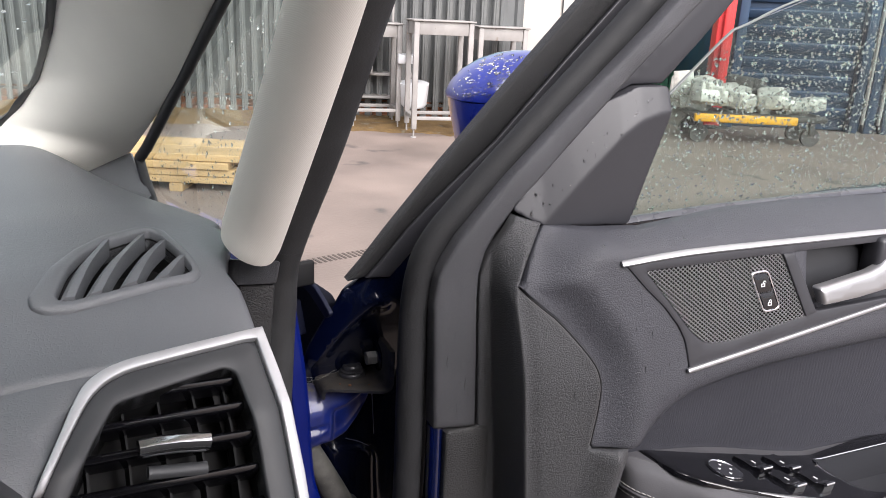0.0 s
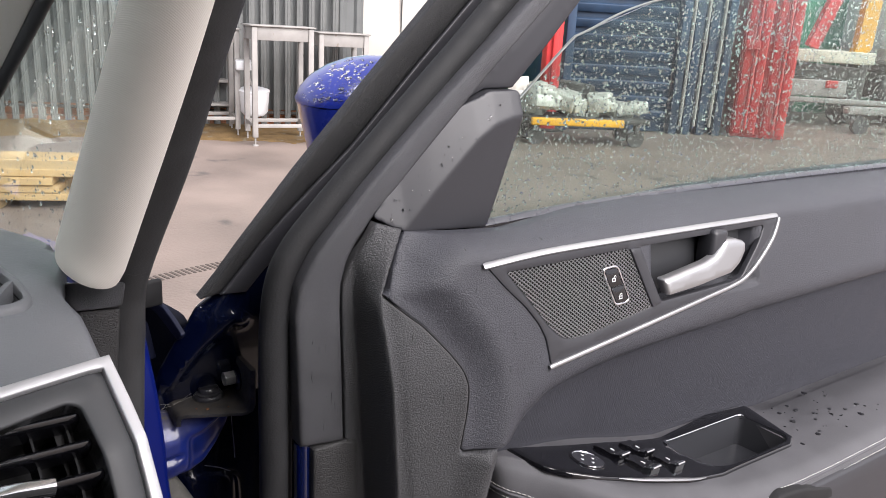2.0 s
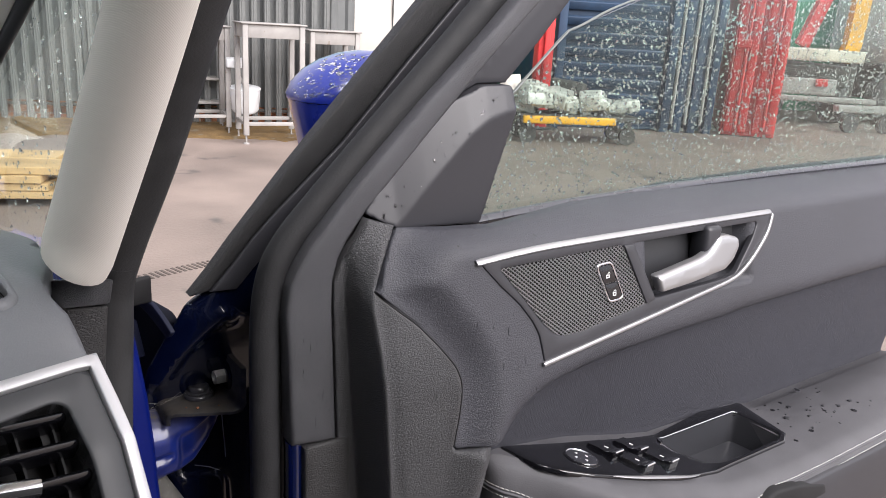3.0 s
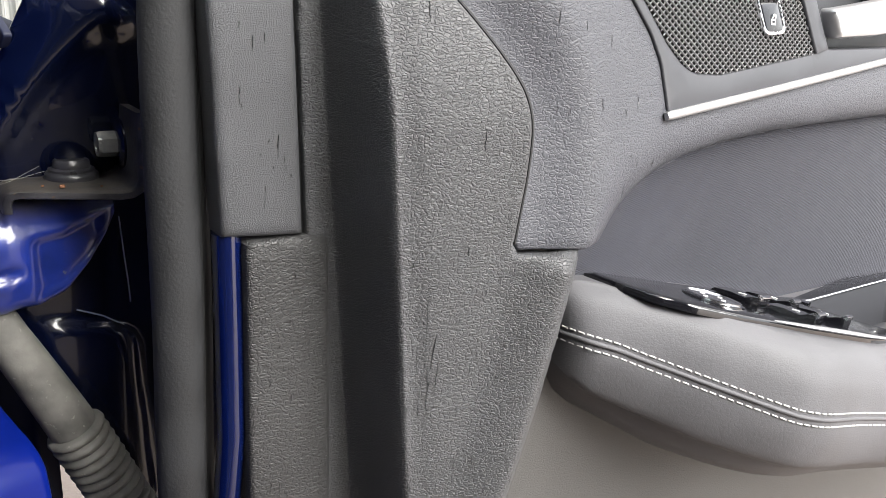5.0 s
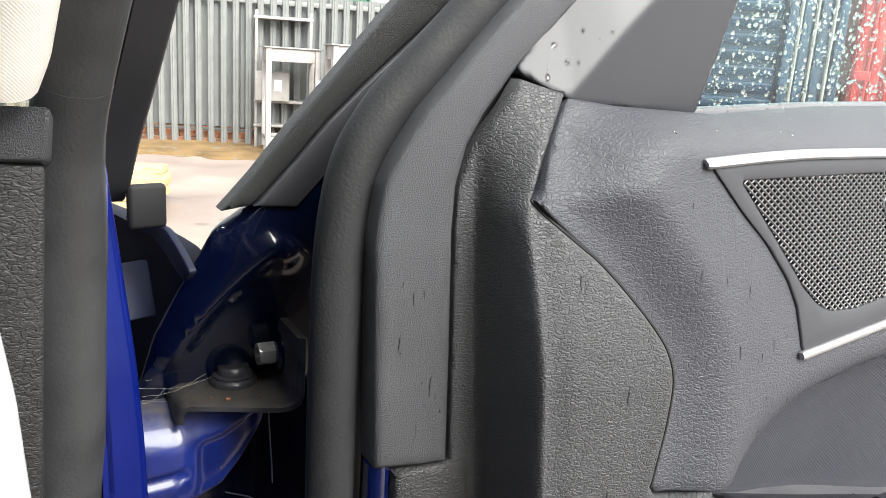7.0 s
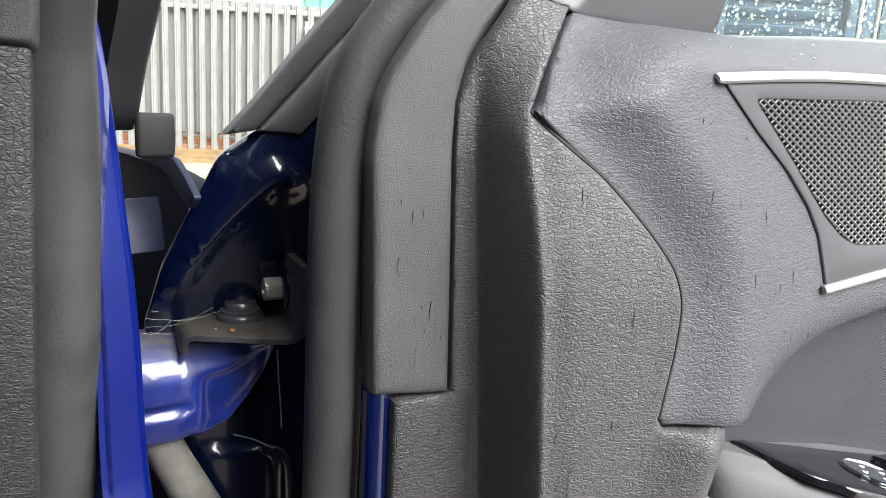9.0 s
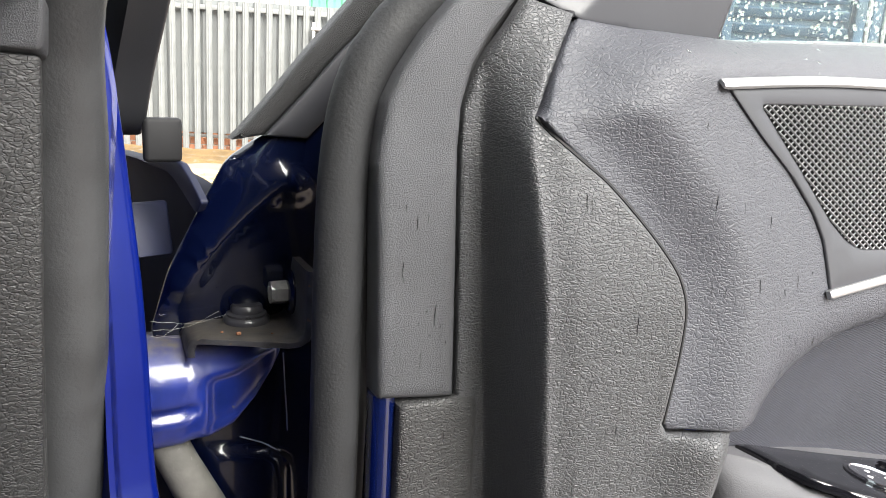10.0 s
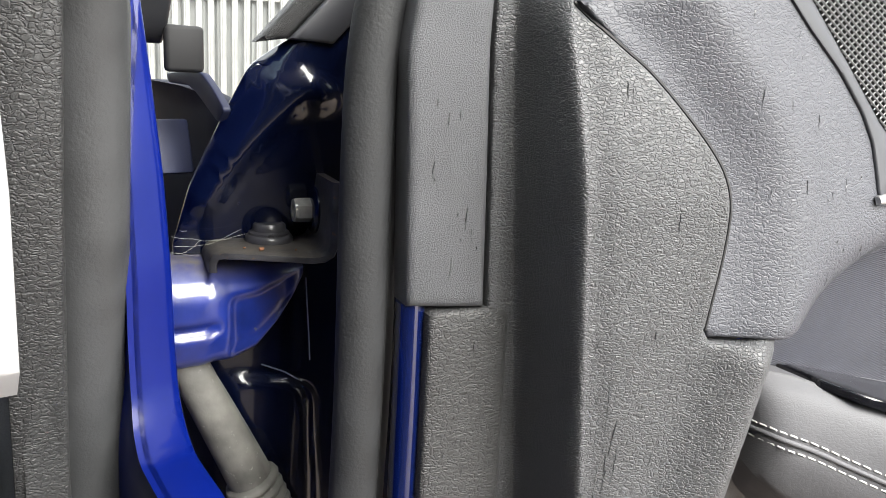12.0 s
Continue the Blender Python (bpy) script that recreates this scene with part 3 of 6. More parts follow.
# bezel: silver bars, plate, grille, latch handle
BEZEL = [(0.096, 0.8785), (0.213, 0.8845), (0.404, 0.8850), (0.600, 0.8855), (0.604, 0.880), (0.588, 0.855), (0.556, 0.828), (0.525, 0.809), (0.494, 0.801), (0.300, 0.775), (0.180, 0.7585), (0.1785, 0.768), (0.174, 0.789), (0.165, 0.806), (0.146, 0.829), (0.123, 0.850)]
GRILLE = [(0.1225, 0.868), (0.3055, 0.8725), (0.3445, 0.798), (0.233, 0.7825), (0.2065, 0.7832), (0.194, 0.7885), (0.180, 0.8005), (0.1540, 0.8317)]
RECESS = [(0.322, 0.8725), (0.572, 0.8745), (0.560, 0.852), (0.522, 0.8095), (0.50, 0.8065), (0.361, 0.8015)]
bez = lambda off: on_door(lambda u, z: trim_plane(u, z) + off)
part("bezel", sheet(densify(rounded(BEZEL, 0.004), 0.006), bez(0.002), r=0.0015, back=0.006, step=0.01, holes=[densify(rounded(GRILLE, 0.004), 0.006), densify(rounded(RECESS, 0.008), 0.006)]), SMOOTH, door, "dark satin bezel round grille and latch")


def bar(points, off, half, out, name, label, face):
    pts = [L(u, trim_plane(u, z) + off, z) for u, z in curve2(points, 0.003)]
    return part(name, sweep(pts, [(-half, -out), (-half, out * 0.4), (-half * 0.6, out), (half * 0.6, out), (half, out * 0.4), (half, -out)], up=L(*face), scale=lambda t: min(1.0, 0.8 + 0.2 * (min(t, 1 - t) / 0.004))), SILVER, door, label)


bar([(0.092, 0.8785), (0.150, 0.8825), (0.213, 0.8845), (0.404, 0.8855), (0.55, 0.8855), (0.600, 0.8855)], 0.0025, 0.0036, 0.0015, "upper_trim_bar", "satin silver trim bar", (0, 0.62, 0.78))
bar([(0.604, 0.882), (0.597, 0.866), (0.586, 0.851), (0.560, 0.828), (0.533, 0.811), (0.505, 0.8025), (0.45, 0.7945), (0.300, 0.7735), (0.177, 0.757)], 0.003, 0.0029, 0.0022, "lower_trim_bar", "satin silver trim bar", (0, 0.96, 0.27))

# dark tray behind the grille, wire mesh in front of it
part("grille_backing", sheet(densify(rounded(GRILLE, 0.004), 0.01), bez(0.0006), r=0.0002, back=0.002, step=0.02), mat("speaker_cloth", (0.003, 0.003, 0.003), 0.95, mottle=0.2, spec=0.1), door)


def wires(loop, angle, pitch, half, off):
    """Ribbons across a loop in the bezel plane."""
    loop = np.array(loop)
    d, n = np.array([math.cos(angle), math.sin(angle)]), np.array([-math.sin(angle), math.cos(angle)])
    s = loop @ n
    bm = bmesh.new()
    k = s.min() + pitch * 0.5
    while k < s.max():
        cut = []
        for a, b in zip(loop, np.roll(loop, -1, 0)):
            sa, sb = a @ n - k, b @ n - k
            if sa * sb < 0:
                cut.append(float((a + (b - a) * sa / (sa - sb)) @ d))
        cut.sort()
        for c0, c1 in zip(cut[::2], cut[1::2]):
            ends = []
            for c in (c0, c1):
                p = d * c + n * k
                w = trim_plane(*p) + off
                ends.append([bm.verts.new(L(p[0] + n[0] * h, w + o, p[1] + n[1] * h)) for h, o in ((-half, 0), (0, half * 0.9), (half, 0), (0, -half))])
            for i in range(4):
                bm.faces.new((ends[0][i], ends[0][(i + 1) % 4], ends[1][(i + 1) % 4], ends[1][i]))
        k += pitch
    return bm


grille_loop = rounded(GRILLE, 0.004)
part("grille_mesh", joined(wires(grille_loop, radians(37), 0.0036, 0.00053, 0.0017), wires(grille_loop, radians(-37), 0.0036, 0.00063, 0.0022)), mat("grille_paint", (0.11, 0.11, 0.117), 0.34, mottle=0.05), door, "fine charcoal speaker mesh", smooth=False)


def tilted(u, z, off):
    """Pose on the bezel plane: x along the door, z up the face, -y out of it."""
    return Matrix.Translation(L(u, trim_plane(u, z) + off, z)) @ Matrix.Rotation(math.atan(0.19), 4, "X")


# divider between grille and latch recess
part("divider", sheet(densify(rounded([(0.3068, 0.8722), (0.3242, 0.8722), (0.3605, 0.8012), (0.3442, 0.7978)], 0.002), 0.006), bez(0.0045), r=0.0015, back=0.004, step=0.01), SMOOTH, door)
# lock switch
LOCK = [(0.259, 0.8555), (0.286, 0.857), (0.306, 0.811), (0.280, 0.8085)]
part("lock_switch_frame", sheet(densify(rounded(LOCK, 0.007), 0.003), bez(0.0045), r=0.0012, back=0.003, step=0.01, holes=[densify(rounded([(0.2625, 0.853), (0.2843, 0.8542), (0.3025, 0.8135), (0.2815, 0.8115)], 0.005), 0.003)]), CHROME, door, "thin chrome ring of the lock switch")
for a, b in (((0.2632, 0.8522), 0), ((0.2736, 0.8305), 1)):
    x0, z0 = a
    q = [(x0, z0), (x0 + 0.0205, z0 + 0.0012), (x0 + 0.0300, z0 - 0.0195), (x0 + 0.0092, z0 - 0.0205)]
    part("lock_button", sheet(densify(rounded(q, 0.003), 0.003), bez(0.0040), r=0.001, back=0.003, step=0.01), GLOSS, door)
    cx, cz = x0 + 0.0150, z0 - 0.0105
    sq = sheet(densify([(cx - 0.0027, cz - 0.0036), (cx + 0.0027, cz - 0.0036), (cx + 0.0027, cz + 0.0004), (cx - 0.0027, cz + 0.0004)], 0.002), bez(0.0046), r=0.0002, back=0.0003, step=0.01, holes=[densify([(cx - 0.0017, cz - 0.0026), (cx + 0.0017, cz - 0.0026), (cx + 0.0017, cz - 0.0006), (cx - 0.0017, cz - 0.0006)], 0.002)])
    sx = 0.0012 if b == 0 else 0
    arc = [L(cx + sx + 0.0017 * math.cos(t), trim_plane(0, cz) + 0.0046, cz + 0.0008 + 0.0026 * math.sin(t)) for t in np.linspace(0 if b else 0.5, math.pi, 9)]
    part("padlock_mark", joined(sq, sweep(arc, oval(0.0005, 0.0004, 6), up=L(0, 1, 0))), ICON, door, "white padlock mark")

# latch recess and handle
part("latch_recess", sheet(densify(rounded([(0.330, 0.872), (0.585, 0.878), (0.565, 0.845), (0.525, 0.803), (0.36, 0.790)], 0.008), 0.008), bez(-0.024), r=0.008, back=0.002, step=0.012), OUTBLACK, door, "deep black latch recess")
HANDLE = [(0.3575, 0.8305), (0.372, 0.832), (0.440, 0.8420), (0.4575, 0.8475), (0.470, 0.858), (0.478, 0.8660), (0.500, 0.8655), (0.519, 0.8600), (0.5205, 0.8480), (0.508, 0.8320), (0.490, 0.8215), (0.420, 0.8130), (0.3665, 0.8095)]
part("latch_handle", sheet(densify(rounded(HANDLE, 0.004), 0.004), bez(0.011), r=0.005, back=0.008, step=0.006), SILVER, door, "satin silver inside door handle")
part("latch_pivot", rbox((0.03, 0.028, 0.05), L(0.470, trim_plane(0, 0.85) - 0.008, 0.855), 0.006), SMOOTH, door)

part("seam_backing", sheet(densify([(0.055, 0.668), (0.112, 0.672), (0.112, 0.692), (0.055, 0.690)], 0.01), on_door(lambda u, z: 0.007), r=0.001, back=0.003, step=0.02), DARK, door)
part("door_skin", sheet(densify(rounded([(0.0, 0.30), (0.0, 0.83), (1.08, 0.85), (1.10, 0.30)], 0.03), 0.03), lambda u, z, s: L(u, -0.235 + s - 0.10 * (z - 0.58) ** 2, z), r=0.008, back=0.03, step=0.04), BLUE, door, "blue painted outer door skin")

# ---- armrest ----
def arm_mesh():
    bm = bmesh.new()
    rings = []
    us = sorted([0.125, 0.1258, 0.1285, 0.133, 0.139, 0.148] + [0.16 + 0.02 * i for i in range(48)] + [0.4315, 0.4325, 0.6055, 0.6065])
    for i, u in enumerate(us):
        k = [0.35, 0.65, 0.84, 0.94, 0.985, 1.0][i] if i < 6 else 1.0
        zt, zb, wo = arm_top(u), arm_bottom(u), arm_w(u)
        zm = zt - 0.02
        dip = 0.045 * (0.432 < u < 0.606)
        prof = [(-0.03, zt - 0.001), (-0.004, zt), (0.004, zt - dip), (0.076, zt - dip), (0.082, zt), (max(wo - 0.035, 0.083), zt), (wo - 0.018, zt - 0.002), (wo - 0.006, zt - 0.009), (wo + 0.001, zt - 0.020), (wo + 0.005, zt - 0.034), (wo + 0.007, (zt + zb) / 2 - 0.004),
                (wo - 0.001, (zt + zb) / 2 - 0.03), (wo - 0.013, zb + 0.022), (wo - 0.027, zb + 0.008), (wo - 0.045, zb), (-0.03, zb)]
        back_fall = 0.012 * smoothstep(0.62, 0.68, u)
        prof[0] = (-0.03, zt - 0.001 - back_fall)
        prof[1] = (-0.004, zt - 0.6 * back_fall)
        if wo < 0.12:
            prof = [(min(w, wo - 0.02), z) for w, z in prof[:6]] + prof[6:]
        prof = [(max(w, -0.03), z) for w, z in prof]
        prof = prof[:5] + even_curve(prof[5:15], 4) + prof[15:]
        ring = []
        for w, z in prof:
            zc = (zt + zb) / 2
            ring.append(bm.verts.new(L(u, -0.03 + (w + 0.03) * (0.35 + 0.65 * k), zc + (z - zc) * (0.55 + 0.45 * k))))
        rings.append(ring)
    for r0, r1 in zip(rings, rings[1:]):
        for i in range(len(r0)):
            bm.faces.new((r0[i], r0[(i + 1) % len(r0)], r1[(i + 1) % len(r0)], r1[i]))
    bm.faces.new(rings[0])
    bm.faces.new(rings[-1])
    return bm


arm = part("armrest", arm_mesh(), ARMLEATHER, door, "padded black leather armrest with pale twin stitching")
for v in arm.data.polygons:
    v.use_smooth = True


def arm_side(u, drop):
    """Point on the cabin side of the armrest, drop below its top."""
    zt, zb = arm_top(u), arm_bottom(u)
    table = [(0.0, -0.035), (0.002, -0.018), (0.009, -0.006), (0.020, 0.001), (0.034, 0.005), ((zt - zb) / 2 + 0.004, 0.007), ((zt - zb) / 2 + 0.03, 0.005)]
    return L(u, arm_w(u) + lerp_table(table, drop) + 0.0006, zt - drop)


def seam_drop(u):
    return lerp_table([(0.125, 0.030), (0.16, 0.036), (0.24, 0.046), (0.35, 0.045), (0.50, 0.011), (1.1, 0.007)], u)


def seam_path(drop):
    """Line along the armrest seam, drop below it, wrapped round the blunt end."""
    z0 = arm_top(0.13) - seam_drop(0.13) - drop
    pts = [L(0.1240, -0.018, z0 + 0.002), L(0.1240, -0.004, z0 + 0.001), L(0.1254, 0.008, z0), L(0.1278, 0.0175, z0)]
    return pts + [arm_side(0.133 + 0.006 * k, seam_drop(0.133 + 0.006 * k) + drop) for k in range(137)]


part("armrest_welt", sweep([Vector(p) for p in curve2(seam_path(0.0045), 0.004)], oval(0.0016, 0.0016, 8), up=L(0, 1, 0)), ARMLEATHER, door)
stitch_runs = []
for row in (0.0, 0.0095):
    line = [Vector(p) for p in curve2(seam_path(row), 0.0004)]
    lengths = np.cumsum([0.0] + [(b - a).length for a, b in zip(line, line[1:])])
    at = lambda d: line[min(len(line) - 1, int(np.searchsorted(lengths, d)))]
    d = 0.0005
    while d < lengths[-1] - 0.006:
        p, q = at(d), at(d + 0.0040)
        out = L(-0.6, 0.8, 0) if d < 0.02 else L(0, 1, 0)
        stitch_runs.append(sweep([p, p.lerp(q, 0.15) + out * 0.0005, p.lerp(q, 0.85) + out * 0.0005, q - Vector((0, 0, 0.0006))], oval(0.0006, 0.0005, 5), up=out))
        d += 0.0062
stitches = joined(*stitch_runs)
part("stitching", stitches, THREAD, door, "two rows of pale stitches")

# switch panel on the armrest
def on_arm(off):
    return lambda u, w, sink: L(u, w, arm_top(u) + off - sink)


PANEL = [(0.152, -0.004), (0.158, 0.020), (0.170, 0.045), (0.190, 0.060), (0.226, 0.074), (0.29, 0.088), (0.36, 0.096), (0.469, 0.091), (0.595, 0.089), (0.618, 0.076), (0.640, -0.018), (0.555, -0.027), (0.42, -0.010), (0.30, -0.006), (0.244, -0.004)]
BIN = [(0.424, 0.002), (0.604, -0.002), (0.612, 0.070), (0.596, 0.080), (0.470, 0.083), (0.445, 0.075), (0.425, 0.040)]
part("switch_panel", sheet(densify(PANEL, 0.006), on_arm(0.004), r=0.002, back=0.004, step=0.012, holes=[densify(rounded(BIN, 0.01), 0.006)]), GLOSS, door, "gloss black window switch panel")
tray_rim = [L(u, w, arm_top(u) + 0.005) for u, w in curve2(rounded(BIN, 0.01), 0.008, True)]
well = bmesh.new()
floor_loop, top_loop = [], []
for bu, bw in rounded(BIN, 0.01):
    cu, cw = 0.515, 0.04
    top_loop.append(well.verts.new(L(bu, bw, arm_top(bu) + 0.003)))
    floor_loop.append(well.verts.new(L(cu + (bu - cu) * 0.93, cw + (bw - cw) * 0.86, arm_top(bu) - 0.040)))
for i in range(len(top_loop)):
    j = (i + 1) % len(top_loop)
    well.faces.new((top_loop[i], top_loop[j], floor_loop[j], floor_loop[i]))
well.faces.new(floor_loop)
part("storage_tray", well, mat("tray_plastic", (0.034, 0.035, 0.040), 0.34, mottle=0.1, coat=0.2), door, "deep black storage tray", crease=40)
part("tray_trim", sweep(tray_rim[:30], oval(0.0016, 0.0016, 8), up=(0, 0, 1)), CHROME, door, "thin chrome line round the tray")
lip = [L(u, w, arm_top(u) + 0.005) for u, w in curve2([(0.25, 0.0815), (0.29, 0.0895), (0.36, 0.0965), (0.395, 0.0965)], 0.006)]
part("switch_trim", sweep(lip, oval(0.0036, 0.0016, 10), up=(0, 0, 1), scale=lambda t: 0.15 + 0.85 * math.sin(math.pi * t) ** 0.6), SILVER, door, "satin silver strip beside the switches")


def arm_pose(u, w, off, turn=0):
    return Matrix.Translation(L(u, w, arm_top(u) + off)) @ Matrix.Rotation(math.atan(0.24), 4, "Y") @ Matrix.Rotation(turn, 4, "Z")


part("mirror_dial", lathe([(0.0225, 0.0035), (0.0222, 0.0048), (0.020, 0.0054), (0.0, 0.0054)][:3], arm_pose(0.243, 0.036, 0), 24), GLOSS, door, "round mirror adjuster")
part("dial_ring", lathe([(0.0200, 0.0054), (0.0200, 0.0062), (0.0192, 0.0064), (0.0186, 0.0056)], arm_pose(0.243, 0.036, 0), 28), CHROME, door)
for k in range(4):
    part("dial_arrow", lathe([(0.0024, 0.0056), (0.0018, 0.0060)], arm_pose(0.243, 0.036, 0) @ Matrix.Translation((0.009 * math.cos(k * 1.571), 0.009 * math.sin(k * 1.571), 0)), 3), ICON, door, smooth=False)
for du, dw in ((0.300, 0.020), (0.318, 0.055), (0.352, 0.016), (0.372, 0.050)):
    sw = bmesh.new()
    rows = [(-0.018, 0.003), (-0.016, 0.0055), (-0.004, 0.0065), (0.008, 0.0055), (0.014, 0.0078), (0.018, 0.0085), (0.0195, 0.006), (0.0195, 0.002)]
    m = arm_pose(du, dw, 0.002, radians(-75))
    a = [sw.verts.new(m @ Vector((x, -0.0138, h))) for x, h in rows]
    b = [sw.verts.new(m @ Vector((x, 0.0138, h))) for x, h in rows]
    for i in range(len(rows) - 1):
        sw.faces.new((a[i], a[i + 1], b[i + 1], b[i]))
    sw.faces.new(a)
    sw.faces.new(b[::-1])
    part("window_switch", sw, GLOSS, door, smooth=False)
    part("switch_tip", sweep([m @ Vector((0.0185, y, 0.0084)) for y in np.linspace(-0.011, 0.011, 5)], oval(0.0026, 0.0022, 8), up=(0, 0, 1)), CHROME, door, "chrome switch edge")
    part("switch_mark", rbox((0.0055, 0.003, 0.0003), m @ Vector((0.002, 0, 0.0064)), 0, m.to_3x3().to_4x4()), ICON, door, smooth=False)
# grab pull behind the tray: a raised black plate paints its recess's shade
part("pull_shade_plate", sheet(densify(rounded([(0.462, 0.552), (0.49, 0.564), (0.535, 0.560), (0.605, 0.540), (0.62, 0.50), (0.48, 0.50)], 0.01), 0.01), lambda u, z, s: L(u, arm_w(u) + 0.010 - s, z), r=0.004, back=0.012, step=0.02), DARK, door, "black plate for the shade in the grab pull's recess")
part("armrest_underside", sheet(densify([(0.545, 0.553), (0.70, 0.5515), (1.08, 0.5525), (1.08, 0.46), (0.575, 0.46)], 0.01), lambda u, z, s: L(u, arm_w(u) + 0.0125 - 0.10 * (z - 0.50) - s, z), r=0.004, back=0.02, step=0.02), SMOOTH, door, "smooth dark panel below the armrest seam")
# dried water marks on the padded top
rng = random.Random(44)
for _ in range(11):
    cu, cw, size = rng.uniform(0.655, 0.82), rng.uniform(0.0, 0.095), rng.choice((0.0015, 0.002, 0.0026, 0.0042))
    blot = [(cu + size * rng.uniform(0.6, 1.5) * math.cos(k * 0.785), cw + size * rng.uniform(0.5, 1.1) * math.sin(k * 0.785)) for k in range(8)]
    part("water_mark", sheet(densify(rounded(blot, size * 0.25), 0.0015), on_arm(0.0016), r=0.0003, back=0.0014, step=0.01), WETMARK, door)

# ---- window pane with its lowered top edge ----
PANE = [(0.12, 0.895), (0.172, 1.023), (0.221, 1.069), (0.259, 1.104), (0.280, 1.114), (0.398, 1.156), (0.70, 1.21), (1.10, 1.24), (1.10, 0.90)]
pane = part("window_pane", slab(PANE, on_door(lambda u, z: -0.078), 0.0038), GLASS, door, "side window with a wet outer face, wound partly down", smooth=False)
pane.visible_shadow = False
edge = [L(u, -0.079, z) for u, z in curve2([(0.172, 1.023), (0.221, 1.069), (0.259, 1.104), (0.280, 1.114), (0.398, 1.156), (0.70, 1.21), (1.10, 1.24)], 0.01)]
part("pane_edge", sweep(edge, oval(0.0014, 0.0020, 8), up=L(0, 1, 0)), mat("ground_glass_edge", (0.17, 0.19, 0.185), 0.3, mottle=0.05), door)
part("waist_seal", sweep([L(u, -0.069, lerp_table([(0.12, 0.899), (0.263, 0.908), (0.467, 0.915), (0.729, 0.918), (1.1, 0.919)], u)) for u in np.linspace(0.12, 1.1, 40)], oval(0.006, 0.007, 8), up=L(0, 1, 0)), SILLWET, door, "wet waist seal of the side window")


def drops(n, spot, rmin, rmax, flat=0.55, seed=1, runs=0.0, seg=6):
    """Beads of water as one mesh. spot(rng) gives place, outward normal."""
    rng = random.Random(seed)
    verts, faces = [], []
    for _ in range(n):
        p, nrm = spot(rng)
        if p is None:
            continue
        r = rmin + (rmax - rmin) * rng.random() ** 3
        q = Vector(nrm).to_track_quat("Z", "Y").to_matrix()
        sx, sy = 1 + 0.3 * rng.random(), 1 + runs * rng.random()
        rings = []
        for h, k in ((0.0, 1.0), (0.55, 0.88), (0.9, 0.5)):
            rings.append([len(verts) + i for i in range(seg)])
            for i in range(seg):
                a = 2 * math.pi * i / seg
                verts.append(p + q @ Vector((r * k * math.cos(a) * sx, r * k * math.sin(a) * sy, h * r * flat)))
        verts.append(p + q @ Vector((0, 0, r * flat)))
        top = len(verts) - 1
        for r0, r1 in zip(rings, rings[1:]):
            for i in range(seg):
                faces.append((r0[i], r0[(i + 1) % seg], r1[(i + 1) % seg], r1[i]))
        for i in range(seg):
            faces.append((rings[-1][i], rings[-1][(i + 1) % seg], top))
        faces.append(tuple(rings[0][::-1]))
    me = bpy.data.meshes.new("drops")
    me.from_pydata(verts, [], faces)
    me.materials.append(WATER)
    me.shade_smooth()
    return me


D3 = DOOR.to_3x3()


def pane_spot(rng):
    for _ in range(20):
        u, z = rng.uniform(0.12, 1.08), rng.uniform(0.905, 1.22)
        lim = lerp_table([(0.12, 0.90), (0.172, 1.018), (0.28, 1.108), (0.398, 1.150), (0.7, 1.2)], u)
        if z < lim:
            return DOOR @ L(u, -0.0822, z), D3 @ L(0, -1, 0)
    return None, None


rain = new("rain_drops", drops(14500, pane_spot, 0.0004, 0.0018, 0.9, seed=3, runs=0.35, seg=8))
tagged(rain, "beads of rain water on the outer face of the side window", "rain drops", kind="stuff")

# ---- mirror on the door ----


def mirror_shape(rows, n=28):
    """Stack of rounded outlines, from below to the top: (height, half length, half depth, lean)."""
    bm = bmesh.new()
    rings = []
    for h, a, b, ofs in rows:
        ring = []
        for i in range(n):
            t = 2 * math.pi * i / n
            c, s = math.cos(t), math.sin(t)
            x = a * math.copysign(abs(c) ** 0.75, c)
            y = b * math.copysign(abs(s) ** 0.75, s)
            ring.append(bm.verts.new((x + ofs, y, h)))
        rings.append(ring)
    for r0, r1 in zip(rings, rings[1:]):
        for i in range(n):
            bm.faces.new((r0[i], r0[(i + 1) % n], r1[(i + 1) % n], r1[i]))
    bm.faces.new(rings[0])
    bm.faces.new(rings[-1])
    return bm


MROWS_TOP = [(0.050, 0.098, 0.066, 0.0), (0.056, 0.099, 0.067, 0.0), (0.070, 0.095, 0.064, 0.003), (0.085, 0.086, 0.057, 0.008), (0.098, 0.071, 0.046, 0.014), (0.107, 0.052, 0.032, 0.02), (0.111, 0.035, 0.016, 0.025)]
MROWS_LOW = [(-0.10, 0.04, 0.036, 0.0), (-0.085, 0.062, 0.048, 0.0), (-0.05, 0.074, 0.056, 0.0), (0.0, 0.084, 0.061, 0.0), (0.035, 0.093, 0.065, 0.0), (0.049, 0.096, 0.066, 0.0)]
mirror_turn = Matrix.Translation(L(0.124, -0.30, 0.958))
bm_top, bm_low = mirror_shape(MROWS_TOP), mirror_shape(MROWS_LOW)
bmesh.ops.transform(bm_top, matrix=mirror_turn, verts=bm_top.verts)
bmesh.ops.transform(bm_low, matrix=mirror_turn, verts=bm_low.verts)
part("mirror_cap", bm_top, BLUE, door, "blue mirror cap beaded with rain")
part("mirror_housing", bm_low, BLUE, door)
part("mirror_stalk", rbox((0.07, 0.20, 0.05), L(0.055, -0.20, 0.925), 0.015), SMOOTH, door)


